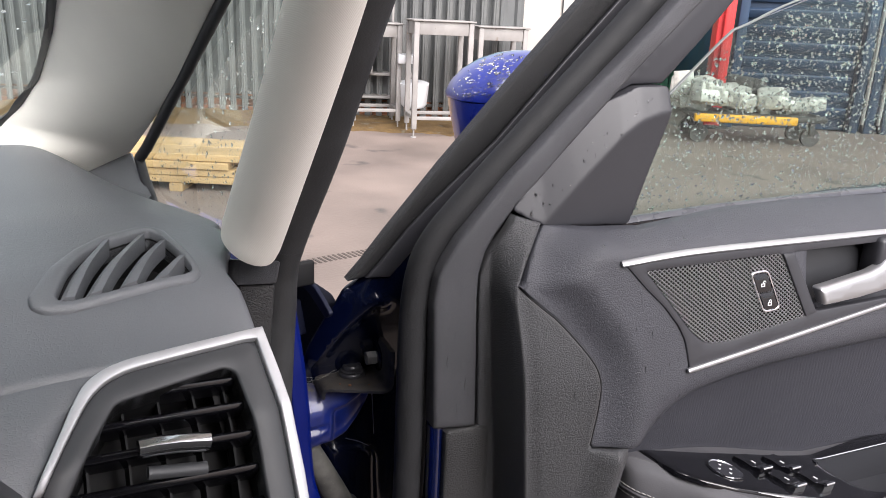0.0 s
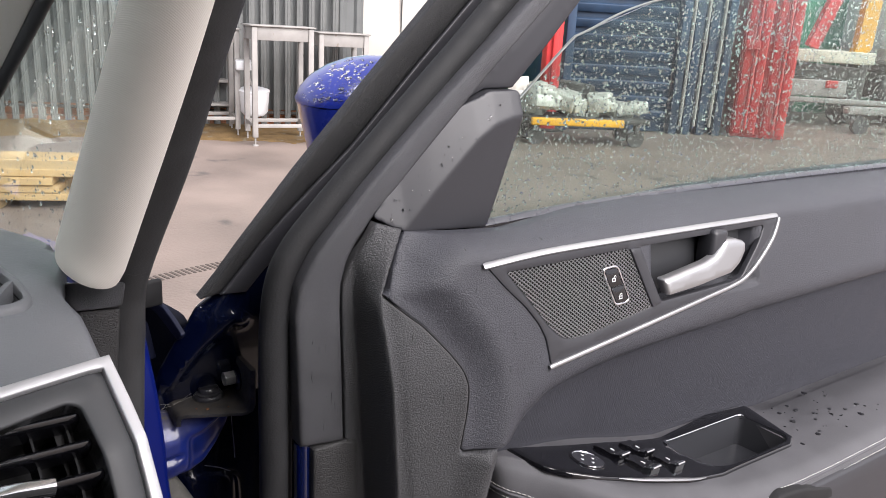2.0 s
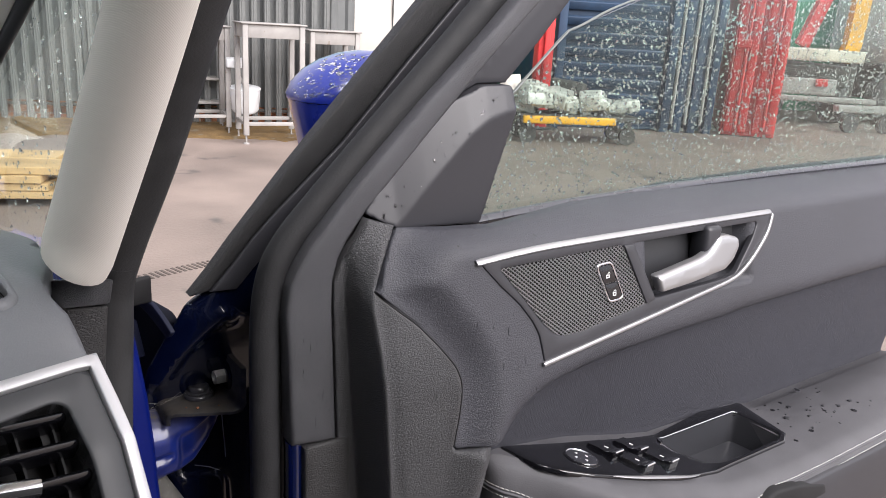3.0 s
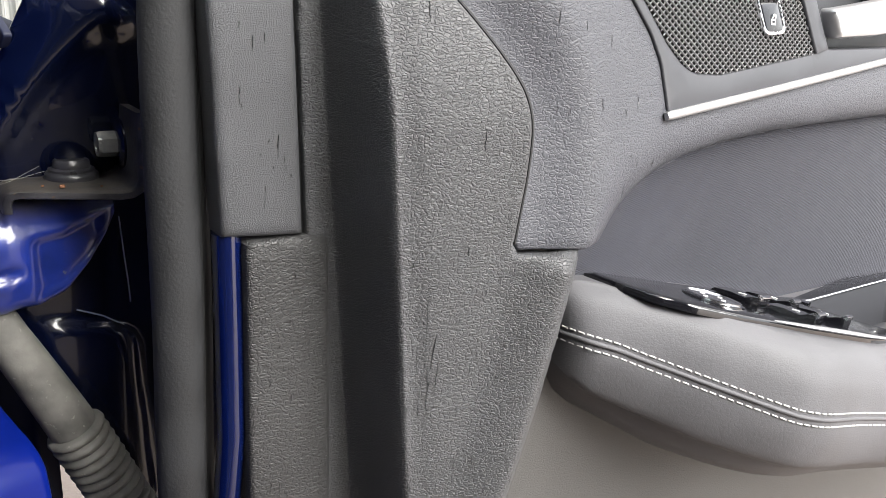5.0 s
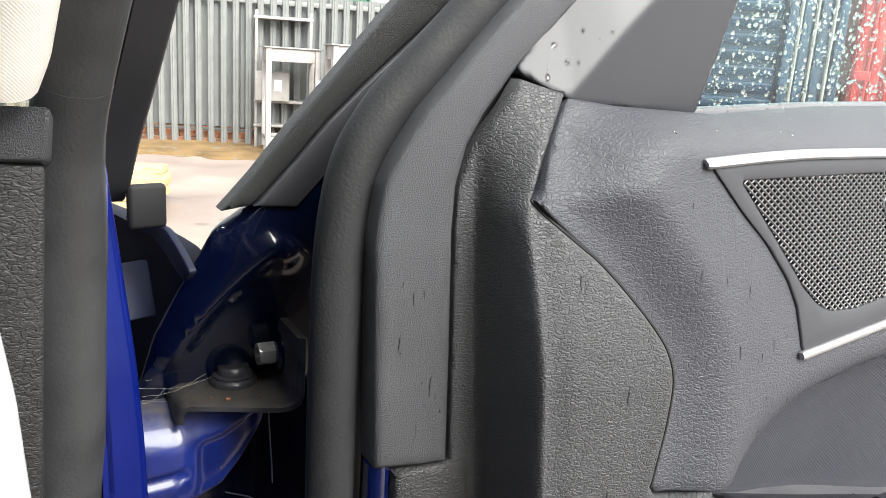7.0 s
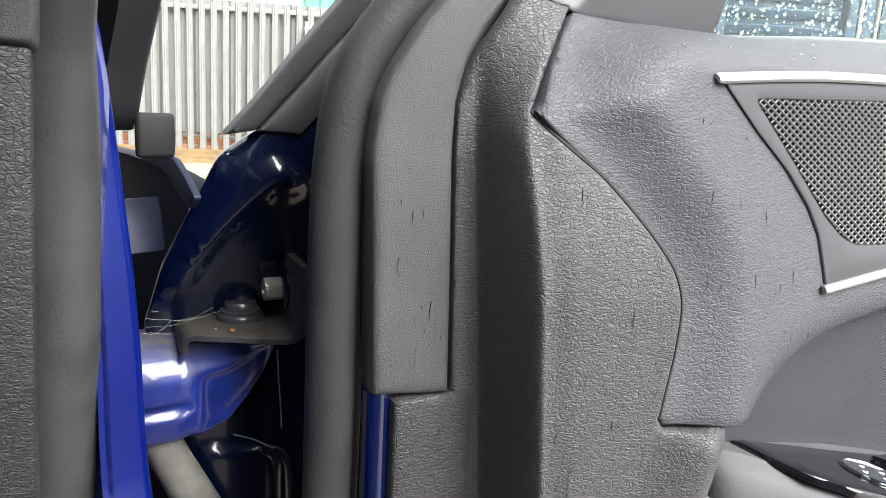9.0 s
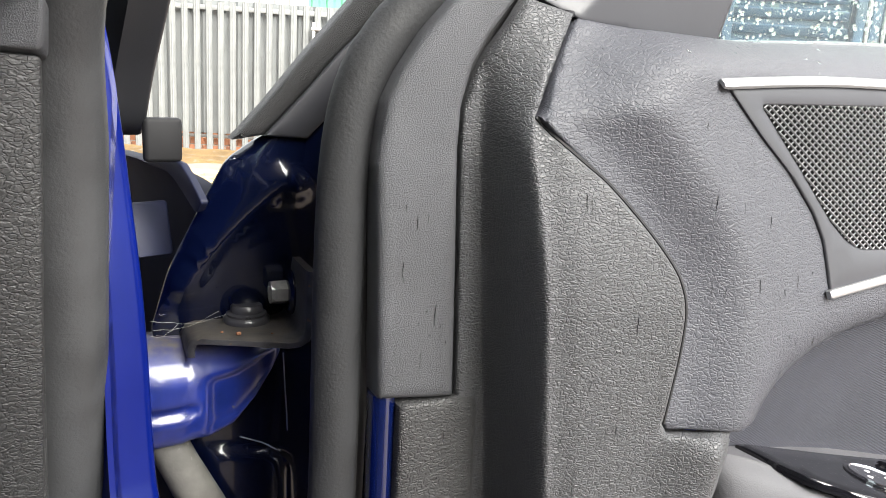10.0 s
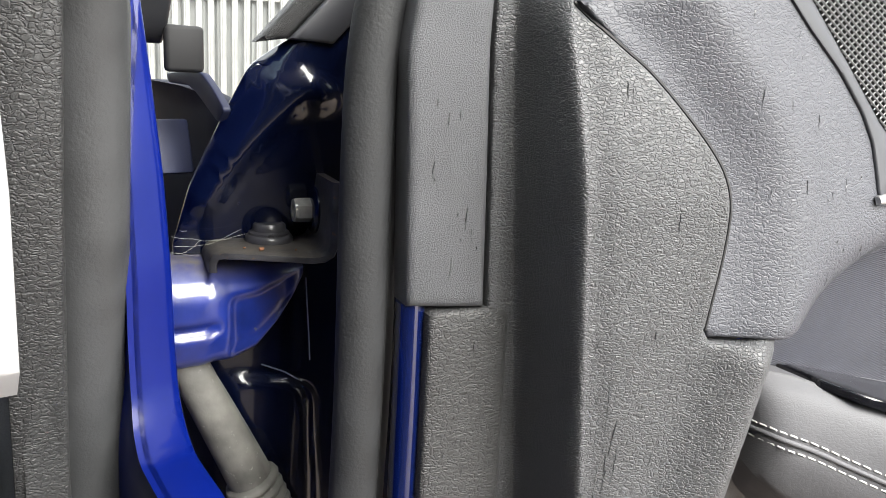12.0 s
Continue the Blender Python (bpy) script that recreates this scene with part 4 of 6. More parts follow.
def mirror_spot(rng):
    h0 = rng.uniform(0.056, 0.107)
    rows = MROWS_TOP
    a, b, o = (lerp_table([(r[0], r[j]) for r in rows], h0) for j in (1, 2, 3))
    t = rng.uniform(math.pi, 2 * math.pi)
    c, s = math.cos(t), math.sin(t)
    p = Vector((a * math.copysign(abs(c) ** 0.75, c) + o, b * math.copysign(abs(s) ** 0.75, s), h0))
    nrm = Vector((c * 0.5, s * 0.5, 0.8)).normalized()
    return DOOR @ (mirror_turn @ p), D3 @ nrm


tagged(new("rain_drops", drops(620, mirror_spot, 0.0008, 0.0032, 0.5, 5)), "large rain beads on the blue mirror cap", "rain drops", kind="stuff")


# ---- hinge between door and body ----
hinge = thing("door_hinge", "dusty steel door hinge with bolts and dark blue paint", "hinge", DOOR)


def folded_plate():
    """Steel strip with a short leg down on one side and a tall flange up on the other."""
    line = [(-0.1725, 0.678), (-0.1725, 0.684), (-0.1705, 0.6885), (-0.166, 0.690), (-0.112, 0.690), (-0.106, 0.6912), (-0.1015, 0.6945), (-0.0995, 0.700), (-0.099, 0.742)]
    t = 0.0055
    bm = bmesh.new()
    rings = []
    for w in (-0.158, -0.160, -0.250):
        ring = []
        for i, (u, z) in enumerate(line):
            a, b = np.array(line[max(i - 1, 0)]), np.array(line[min(i + 1, len(line) - 1)])
            d = (b - a) / np.linalg.norm(b - a)
            s = t / 2 if w < -0.159 else t / 2 - 0.001
            ring.append(((u + d[1] * s, z - d[0] * s), (u - d[1] * s, z + d[0] * s)))
        loop = [p for p, _ in ring] + [p for _, p in ring[::-1]]
        rings.append([bm.verts.new(L(u, w if w < -0.2 else w - 0.017 + 0.42 * (u + 0.1765), z)) for u, z in loop])
    n = len(rings[0])
    for r0, r1 in zip(rings, rings[1:]):
        for i in range(n):
            bm.faces.new((r0[i], r0[(i + 1) % n], r1[(i + 1) % n], r1[i]))
    bm.faces.new(rings[0])
    bm.faces.new(rings[-1])
    return bm


part("bracket", folded_plate(), STEEL, hinge, "dusty folded hinge plate")
part("hinge_bolt", lathe([(0.0165, 0.0), (0.0165, 0.003), (0.0155, 0.0042), (0.0142, 0.005), (0.0142, 0.0065), (0.0115, 0.0075), (0.0112, 0.0115), (0.0095, 0.013), (0.0085, 0.0122)], Matrix.Translation(L(-0.131, -0.200, 0.6925)), 28), PAINTEDBOLT, hinge, "flanged hinge bolt")
part("hinge_bolt", lathe([(0.0085, 0.003), (0.0085, 0.016), (0.0078, 0.0185), (0.005, 0.0185), (0.0045, 0.014)], Matrix.Translation(L(-0.0985, -0.188, 0.716)) @ Matrix.Rotation(radians(-90), 4, "Y"), 18, hexed=(0, 1)), BOLTSTEEL, hinge, "bright hexagon bolt", smooth=False)


part("bolt_washer", lathe([(0.0165, 0.0), (0.0165, 0.003), (0.014, 0.005), (0.009, 0.005)], Matrix.Translation(L(-0.1005, -0.188, 0.716)) @ Matrix.Rotation(radians(-90), 4, "Y"), 24), BLUESHADE, hinge)


def arm_lump():
    """Pressed blue hinge arm: a blunt rounded block with a fold, tapering towards the door."""
    bm = bmesh.new()
    rings = []
    rows = [(-0.26, 0.034, 0.037, 0.643), (-0.225, 0.036, 0.039, 0.643), (-0.195, 0.036, 0.038, 0.643), (-0.178, 0.035, 0.0375, 0.6435), (-0.172, 0.0345, 0.0365, 0.6445), (-0.158, 0.031, 0.0362, 0.6445), (-0.141, 0.026, 0.0325, 0.6475), (-0.125, 0.019, 0.0235, 0.6557), (-0.112, 0.011, 0.013, 0.664), (-0.105, 0.004, 0.005, 0.669)]
    quarter = [math.pi / 2 * (i / 20) ** 1.7 for i in range(20)]
    turn = quarter + [math.pi - t for t in [math.pi / 2] + quarter[:0:-1]] + [math.pi + t for t in quarter] + [2 * math.pi - t for t in [math.pi / 2] + quarter[:0:-1]]
    us = [r[0] for r in rows]
    for u in [-0.26, -0.24, -0.22] + [-0.205 + 0.0025 * k for k in range(40)] + [-0.105]:
        b, c, zc = (float(np.interp(u, us, [r[k] for r in rows])) for k in (1, 2, 3))
        ring = []
        for t in turn:
            x, y = math.cos(t), math.sin(t)
            w = b * math.copysign(abs(x) ** 0.6, x)
            h = c * math.copysign(abs(y) ** 0.6, y)
            if x > 0:
                hn = h / c
                # a pressed lip across the blunt end, and a scoop where the arm narrows
                lip = smoothstep(-0.164, -0.176, u)
                w -= lip * (0.0045 * math.exp(-((hn + 0.16) / 0.10) ** 2) - 0.0012 * math.exp(-((hn + 0.36) / 0.12) ** 2))
                scoop = smoothstep(-0.164, -0.155, u) * smoothstep(-0.108, -0.122, u)
                w -= 0.006 * scoop * smoothstep(0.50, 0.20, hn) * smoothstep(-0.95, -0.60, hn)
                # upper shoulder laid back
                w -= 0.005 * smoothstep(0.30, 0.95, hn)
            ring.append(bm.verts.new(L(u, -0.210 + w, zc + h)))
        rings.append(ring)
    n = len(turn)
    for r0, r1 in zip(rings, rings[1:]):
        for i in range(n):
            bm.faces.new((r0[i], r0[(i + 1) % n], r1[(i + 1) % n], r1[i]))
    bm.faces.new(rings[0])
    bm.faces.new(rings[-1])
    return bm


part("hinge_arm", arm_lump(), BLUEDUST, hinge, "dusty blue painted pressed hinge arm")


# thin pale lines on the inner shell, crumbs on the hinge plate
LINEMAT = mat("thin_pale_line", (0.22, 0.24, 0.30), 0.5, mottle=0.2, mottle_scale=60)
for line in ([(-0.1007, -0.216, 0.6596), (-0.0982, -0.2189, 0.6308), (-0.096, -0.2212, 0.6082), (-0.0948, -0.2229, 0.5913)], [(-0.092, -0.2261, 0.5585), (-0.092, -0.2273, 0.5468), (-0.0915, -0.2284, 0.536)], [(-0.1318, -0.2229, 0.5914), (-0.1142, -0.2237, 0.5833), (-0.1004, -0.2247, 0.5732)]):
    part("thin_pale_line", sweep([L(u, w + 0.0015, z) for u, w, z in line], oval(0.0005, 0.0004, 6), up=L(0, 1, 0)), LINEMAT, door)
for u, w, s in ((-0.142, -0.169, 0.0034), (-0.152, -0.176, 0.0018), (-0.12, -0.165, 0.0015)):
    part("crumb", rbox((s, s * 0.8, s * 0.6), L(u, w, 0.6932 + s * 0.3), s * 0.2), mat("rust_crumb", (0.16, 0.07, 0.035), 0.9), hinge)

# ---- the car body: n to its right, f ahead, z up ----


def C(n, f, z):
    return Vector((n, f, z))


# painted flange of the door opening
FLANGE = [(0.132, 0.913), (0.113, 0.884), (0.099, 0.858), (0.085, 0.821), (0.075, 0.79), (0.062, 0.75), (0.053, 0.70), (0.050, 0.66), (0.045, 0.63), (0.036, 0.615), (0.022, 0.604), (0.0, 0.601), (-0.020, 0.599), (-0.033, 0.592), (-0.037, 0.577), (-0.06, 0.45), (-0.10, 0.30), (0.35, 0.30), (0.35, 0.76), (0.20, 0.79), (0.175, 0.913)]
part("door_flange", sheet(densify(rounded(FLANGE, 0.01), 0.01), lambda f, z, s: C(0.060 - (s if s <= 0.006 else lerp_table([(0.60, 0.032), (0.63, 0.028), (0.755, 0.025), (0.85, 0.008), (0.93, 0.007)], z)), f, z), r=0.006, back=0.003, step=0.02), FLANGESHADE, car, "bright blue painted door opening flange")
part("flange_face", sheet(densify(rounded(FLANGE, 0.01), 0.01), lambda f, z, s: C(0.0612 - lerp_table([(0.60, 0.032), (0.63, 0.028), (0.755, 0.025), (0.85, 0.008), (0.93, 0.007)], z) + s, f, z), r=0.002, back=0.003, step=0.02), FLANGESHADE, car)
# seal on the flange, running up the pillar
rub = [C(0.018 - 0.003 * smoothstep(0.82, 0.90, z), f, z) for f, z in curve2([(0.085, 0.30), (0.078, 0.55), (0.073, 0.62), (0.057, 0.722), (0.045, 0.816), (0.030, 0.872), (0.000, 0.923), (-0.060, 1.010), (-0.128, 1.122), (-0.34, 1.46)], 0.012)]
upper = [p for p in rub if p.z > 0.895]
part("pillar_seal", sweep(upper, oval(0.0128, 0.0160, 14), up=C(1, 0, 0)), RUBBER, car)
rub = [p for p in rub if p.z < 0.91]
part("opening_seal", sweep(rub, oval(0.016, 0.020, 14), up=C(1, 0, 0), scale=lambda t: 0.97 - 0.16 * smoothstep(0.85, 0.99, t)), RUBBER, car, "black rubber seal of the door opening")
# lower side trim ahead of the seal
SIDE = [(0.041, 0.838), (0.047, 0.81), (0.057, 0.722), (0.075, 0.60), (0.085, 0.30), (0.40, 0.30), (0.40, 0.83)]
part("side_trim", sheet(densify(SIDE, 0.01), lambda f, z, s: C(0.004 - s, f - 0.012, z), r=0.003, back=0.02, step=0.02), STRIPGRAIN, car, "black grained side trim")


def plate4(corners, push):
    """Thick plate through four corners, its edges eased."""
    bm = bmesh.new()
    face = bm.faces.new([bm.verts.new(p) for p in corners])
    ext = bmesh.ops.extrude_face_region(bm, geom=[face])
    bmesh.ops.translate(bm, verts=[v for v in ext["geom"] if isinstance(v, bmesh.types.BMVert)], vec=push)
    bmesh.ops.recalc_face_normals(bm, faces=bm.faces)
    bmesh.ops.bevel(bm, geom=bm.edges[:], offset=0.0025, segments=2, affect="EDGES", profile=0.5)
    return bm


part("pillar_foot", plate4([C(-0.034, 0.060, 0.887), C(-0.034, 0.014, 0.876), C(0.001, 0.006, 0.874), C(0.001, -0.003, 0.898), C(-0.030, 0.022, 0.897)], C(0.012, 0.03, -0.01)), FINE, car)
part("foot_trim", plate4([C(-0.030, 0.018, 0.8735), C(-0.024, 0.071, 0.55), C(0.001, 0.073, 0.55), C(0.001, 0.009, 0.8715)], C(0.008, 0.03, 0.0)), STRIPGRAIN, car)


# cloth pillar between quarter pane and door
pil = curve2([C(-0.022, 0.012, 0.914), C(-0.021, 0.006, 0.925), C(-0.020, -0.010, 0.950), C(-0.018, -0.120, 1.12), C(-0.028, -0.25, 1.32), C(-0.06, -0.38, 1.50)], 0.012)
part("cloth_pillar", sweep(pil, [(a, b) for a, b in oval(0.0295, 0.022, 26)], up=C(1, 0.2, 0), scale=lambda t: 1.0 + 0.06 * min(1, t * 60) ** 0.5 - 0.03 * min(1, t * 2.2)), CLOTH, car, "pale ribbed cloth pillar trim")
# broad windscreen pillar, flared at its foot
PIL_A = [(-0.058, 0.489, 0.880), (0.0, 0.443, 0.918), (0.0, 0.36, 0.962), (0.0, 0.248, 1.023), (0.0, 0.18, 1.07), (0.0, 0.116, 1.116), (0.0, -0.16, 1.31), (-0.03, -0.36, 1.50)]
PIL_B = [(-0.24, 0.66, 0.885), (-0.13, 0.57, 0.940), (-0.107, 0.52, 0.975), (-0.093, 0.47, 1.012), (-0.093, 0.365, 1.072), (-0.10, 0.28, 1.12), (-0.12, 0.0, 1.285), (-0.15, -0.36, 1.50)]


def screen_pillar():
    bm = bmesh.new()
    left, right = curve2([C(*p) for p in PIL_B], 0.02), curve2([C(*p) for p in PIL_A], 0.02)
    rows = []
    for i in range(48):
        t = i / 47
        # the two edges run from foot to roof side by side
        k = 7 * t
        j = min(6, int(k))
        b = C(*PIL_B[j]).lerp(C(*PIL_B[j + 1]), k - j)
        a = C(*PIL_A[j]).lerp(C(*PIL_A[j + 1]), k - j)
        row = []
        for m in range(13):
            s = m / 12
            bulge = 0.055 * math.sin(math.pi * s) ** 0.75 * (1 - 0.35 * s)
            row.append(bm.verts.new(a.lerp(b, s) + C(-0.22, -0.95, 0.22) * bulge))
        row.append(bm.verts.new(b + C(0, 0.012, 0.004)))
        row.append(bm.verts.new(a + C(0, 0.012, 0.004)))
        rows.append(row)
    for r0, r1 in zip(rows, rows[1:]):
        for i in range(15):
            bm.faces.new((r0[i], r0[(i + 1) % 15], r1[(i + 1) % 15], r1[i]))
    bm.faces.new(rows[0])
    bm.faces.new(rows[-1])
    bmesh.ops.smooth_vert(bm, verts=[v for r in rows[1:-1] for v in r[1:12]], factor=0.5, use_axis_x=True, use_axis_y=True, use_axis_z=True)
    bmesh.ops.recalc_face_normals(bm, faces=bm.faces)
    return bm


part("screen_pillar", screen_pillar(), PILLAR, car, "pale plastic windscreen pillar trim")
part("screen_seal", sweep(curve2([C(n - 0.003, f + 0.004, z + 0.003) for n, f, z in PIL_B], 0.012), oval(0.005, 0.006, 8), up=C(1, 0, 0)), OUTBLACK, car, "black seal line of the windscreen")
# outer pillar finisher with a clip at its lower end
OUTER = [(0.165, 0.822), (0.155, 0.832), (0.137, 0.863), (0.105, 0.907), (0.066, 0.964), (-0.021, 1.123), (-0.15, 1.33), (-0.27, 1.50), (-0.19, 1.50), (-0.07, 1.32), (0.055, 1.12), (0.15, 0.964), (0.20, 0.88), (0.225, 0.825)]
part("outer_pillar", sheet(densify(OUTER, 0.01), lambda f, z, s: C(0.094 - s, f, z), r=0.003, back=0.022, step=0.014), OUTBLACK, car, "black outer pillar finisher")
part("pillar_clip", rbox((0.026, 0.008, 0.030), C(0.104, 0.156, 0.8195), 0.003), DARK, car)
# Wing blue taken near black: the shade inside the wing is in its colour.
WINGSHADE = mat("wing_blue_shaded", (0.002, 0.003, 0.012), 0.6, mottle=0.3, mottle_scale=12, spec=0.2)
STAY = mat("dusty_stay_paint", (0.010, 0.013, 0.036), 0.6, mottle=0.3, mottle_scale=25, spec=0.3)
WING = [(0.144, 0.779), (0.156, 0.787), (0.177, 0.792), (0.206, 0.795), (0.259, 0.796), (0.47, 0.785), (0.61, 0.765), (1.20, 0.72), (1.20, 0.25), (0.165, 0.25), (0.165, 0.60), (0.160, 0.72)]
part("front_wing", sheet(densify(rounded(WING, 0.006), 0.01), lambda f, z, s: C(0.125 - 0.012 * smoothstep(0.785, 0.80, z) + s, f, z), r=0.004, back=0.012, step=0.02), WINGSHADE, car, "inner face of the front wing, its blue darkened for shade")
FLANGE = [(0.2156, 0.8020), (0.1726, 0.8057), (0.146, 0.8045), (0.1279, 0.7957), (0.109, 0.784), (0.119, 0.7745), (0.140, 0.784), (0.157, 0.7915), (0.172, 0.7955), (0.212, 0.7955)]
part("wing_flange", sheet(densify(rounded(FLANGE, 0.004), 0.006), lambda f, z, s: C(0.112 + s, f, z), r=0.001, back=0.004, step=0.01), STAY, car, "dusty blue flange of the front wing")
part("wing_stay", plate4([C(0.085, 0.192, 0.771), C(0.121, 0.197, 0.771), C(0.117, 0.173, 0.735), C(0.085, 0.170, 0.735)], C(0.0, 0.008, -0.002)), STAY, car)
# shade plates of the cavity behind the hinge, in the blue darkened for shade
part("cavity_wall", rbox((0.02, 0.60, 0.55), C(0.02, 0.42, 0.55), 0.01), BLUESHADE, car, "cavity behind the hinge, its blue darkened for shade")

# wiring boot
boot_path = curve2([C(0.088, 0.150, 0.63), C(0.104, 0.138, 0.59), C(0.135, 0.130, 0.52), C(0.164, 0.123, 0.45), C(0.192, 0.112, 0.38)], 0.0012)
part("wiring_boot", sweep(boot_path, oval(0.021, 0.021, 16), up=(0, 0, 1), scale=lambda t: 0.60 + 0.42 * t if t < 0.48 else 0.76 + 0.24 * abs(math.sin((t - 0.48) * 105)) ** 0.55), HOSE, car, "dusty grey ribbed rubber wiring boot")

# unseen shell closing the car round the camera; dark windowless walls block light
SHELL_MAT = mat("unseen_blocker_wall", (0.10, 0.10, 0.10), 0.9, mottle=0.1)
part("roof", rbox((1.65, 2.6, 0.05), C(-0.90, -1.75, 1.56), 0.02), mat("roof_lining", (0.62, 0.60, 0.56), 0.9, mottle=0.05), car)
part("floor_pan", rbox((1.75, 4.2, 0.08), C(-0.85, -0.75, 0.30), 0.02), mat("cabin_carpet", (0.03, 0.03, 0.03), 0.95, mottle=0.3), car)
part("unseen_far_wall", rbox((0.08, 3.4, 1.24), C(-1.72, -1.2, 0.93), 0.02), SHELL_MAT, car)
part("unseen_rear_wall", rbox((0.08, 1.6, 1.22), C(0.02, -2.2, 0.92), 0.02), SHELL_MAT, car)
part("unseen_tail_wall", rbox((1.7, 0.08, 1.24), C(-0.85, -3.0, 0.93), 0.02), SHELL_MAT, car)
part("nose", rbox((1.6, 0.9, 0.36), C(-0.85, 1.25, 0.46), 0.12), BLUE, car)
for n, f in ((-0.02, 1.0), (-1.66, 1.0), (-0.02, -1.85), (-1.66, -1.85)):
    part("wheel", lathe([(0.20, -0.10), (0.30, -0.11), (0.335, -0.08), (0.335, 0.08), (0.30, 0.11), (0.20, 0.10)], Matrix.Translation(C(n, f, 0.335)) @ Matrix.Rotation(radians(90), 4, "Y"), 28), RUBBER, car)

# ---- dashboard ----
dash = thing("dashboard", "grey soft-touch dashboard with silver-rimmed air vent", "dashboard", CAR)


def dash_h(n, f):
    z = 0.926 - 0.021 * smoothstep(0.14, -0.03, f) - 0.045 * smoothstep(0.03, -0.075, f)
    z -= 0.032 * smoothstep(-0.11, 0.0, n) * lerp_table([(-0.1, 0.44), (0.0, 0.44), (0.108, 0.54), (0.26, 1.1), (0.365, 1.43), (0.5, 1.8)], f)
    z += 0.006 * smoothstep(-0.1, -0.4, n)
    return z - 0.05 * smoothstep(0.5, 0.7, f)


DEM_IN = [(-0.181, -0.001), (-0.181, -0.005), (-0.175, -0.008), (-0.084, 0.001), (-0.076, 0.004), (-0.075, 0.01), (-0.084, 0.063), (-0.09, 0.071), (-0.099, 0.068), (-0.13, 0.057), (-0.151, 0.042), (-0.168, 0.02)]
DTOP = [tuple(p) for p in curve2([(-0.043, -0.064), (-0.041, -0.045), (-0.038, -0.008), (-0.043, 0.012), (-0.020, 0.060), (-0.011, 0.105), (-0.012, 0.26), (-0.042, 0.365), (-0.072, 0.44), (-0.14, 0.55), (-0.26, 0.64)], 0.012)] + [(-1.0, 0.70), (-1.0, -0.064)]
part("dash_top", sheet(densify(DTOP, 0.012), lambda n, f, s: C(n, f, dash_h(n, f) - s), r=0.006, back=0.010, step=0.012, holes=[densify(rounded(DEM_IN, 0.003), 0.004)]), DASH, dash)
FACE0, FS, FN = C(-0.043, -0.058, 0.862), C(0, -0.79, -0.61), C(0, -0.61, 0.79)


def on_face(off):
    return lambda a, b, s: FACE0 + C(1, 0, 0) * a + FS * b + FN * (off - s - 0.4 * max(0, b - 0.07))


RIM_OUT = [(-0.185, 0.082), (-0.164, 0.050), (-0.144, 0.020), (-0.131, 0.009), (-0.111, 0.0025), (-0.074, 0.0005), (-0.029, -0.0005), (0.0, -0.001), (-0.001, 0.040), (-0.0035, 0.084), (-0.005, 0.117), (-0.009, 0.160)]
RIM_OUT = [tuple(p) for p in curve2(RIM_OUT[:8], 0.005)] + RIM_OUT[8:]
RIM_IN = [(-0.178, 0.080), (-0.154, 0.046), (-0.134, 0.022), (-0.112, 0.0115), (-0.077, 0.0090), (-0.018, 0.0075), (-0.0085, 0.0085), (-0.0105, 0.050), (-0.0125, 0.091), (-0.017, 0.160)]
RIM_IN = [tuple(p) for p in curve2(RIM_IN[:6], 0.005)] + RIM_IN[6:]
part("vent_rim", sheet(densify(RIM_OUT + RIM_IN[::-1], 0.004), on_face(0.006), r=0.0012, back=0.01, step=0.01), RIMSILVER, dash, "satin silver vent surround")
VENT_IN = [(-0.122, 0.032), (-0.077, 0.028), (-0.040, 0.025), (-0.033, 0.031), (-0.033, 0.080), (-0.039, 0.160), (-0.20, 0.160), (-0.172, 0.098), (-0.144, 0.058)]
part("vent_frame", sheet(densify(RIM_IN + [(-0.02, 0.19), (-0.22, 0.19)], 0.006), on_face(0.002), r=0.002, back=0.02, step=0.012, holes=[densify(rounded(VENT_IN, 0.006), 0.005)]), VENTGREY, dash, "dark grey vent frame")
part("vent_well", sheet(densify([(-0.20, 0.005), (-0.005, 0.005), (-0.015, 0.19), (-0.22, 0.19)], 0.02), on_face(-0.06), r=0.002, back=0.002, step=0.03), DARK, dash)
well = bmesh.new()
mouth = densify(rounded(VENT_IN, 0.006), 0.006)
front, rear = [well.verts.new(on_face(0.0)(a, b, 0)) for a, b in mouth], [well.verts.new(on_face(-0.055)(a, b, 0)) for a, b in mouth]
for i in range(len(mouth)):
    j = (i + 1) % len(mouth)
    well.faces.new((front[i], front[j], rear[j], rear[i]))
part("vent_duct", well, DARK, dash)
for (a0, b0), (a1, b1) in (((-0.128, 0.021), (-0.022, 0.033)), ((-0.150, 0.041), (-0.022, 0.055)), ((-0.160, 0.062), (-0.022, 0.078)), ((-0.168, 0.084), (-0.026, 0.101)), ((-0.178, 0.105), (-0.028, 0.124)), ((-0.185, 0.128), (-0.03, 0.147))):
    pts = [on_face(-0.012)(a0 + (a1 - a0) * t, b0 + (b1 - b0) * t, 0) for t in np.linspace(0, 1, 6)]
    part("vent_slat", sweep(pts, [(-0.0030, -0.016), (-0.0034, 0.0), (-0.0024, 0.004), (0.0, 0.0056), (0.0024, 0.004), (0.0034, 0.0), (0.0030, -0.016)], up=FN), GLOSS, dash)
for a in (-0.140, -0.112, -0.086, -0.060, -0.036):
    part("vent_vane", sweep([on_face(-0.032)(a - 0.02 * t, 0.01 + 0.16 * t, 0) for t in np.linspace(0, 1, 4)], [(-0.0008, -0.01), (0.0008, -0.01), (0.0008, 0.01), (-0.0008, 0.01)], up=FN), DARK, dash, smooth=False)
tab = [on_face(0.004)(a, b, 0) for a, b in ((-0.117, 0.0705), (-0.105, 0.0715), (-0.09, 0.0738), (-0.069, 0.0785))]
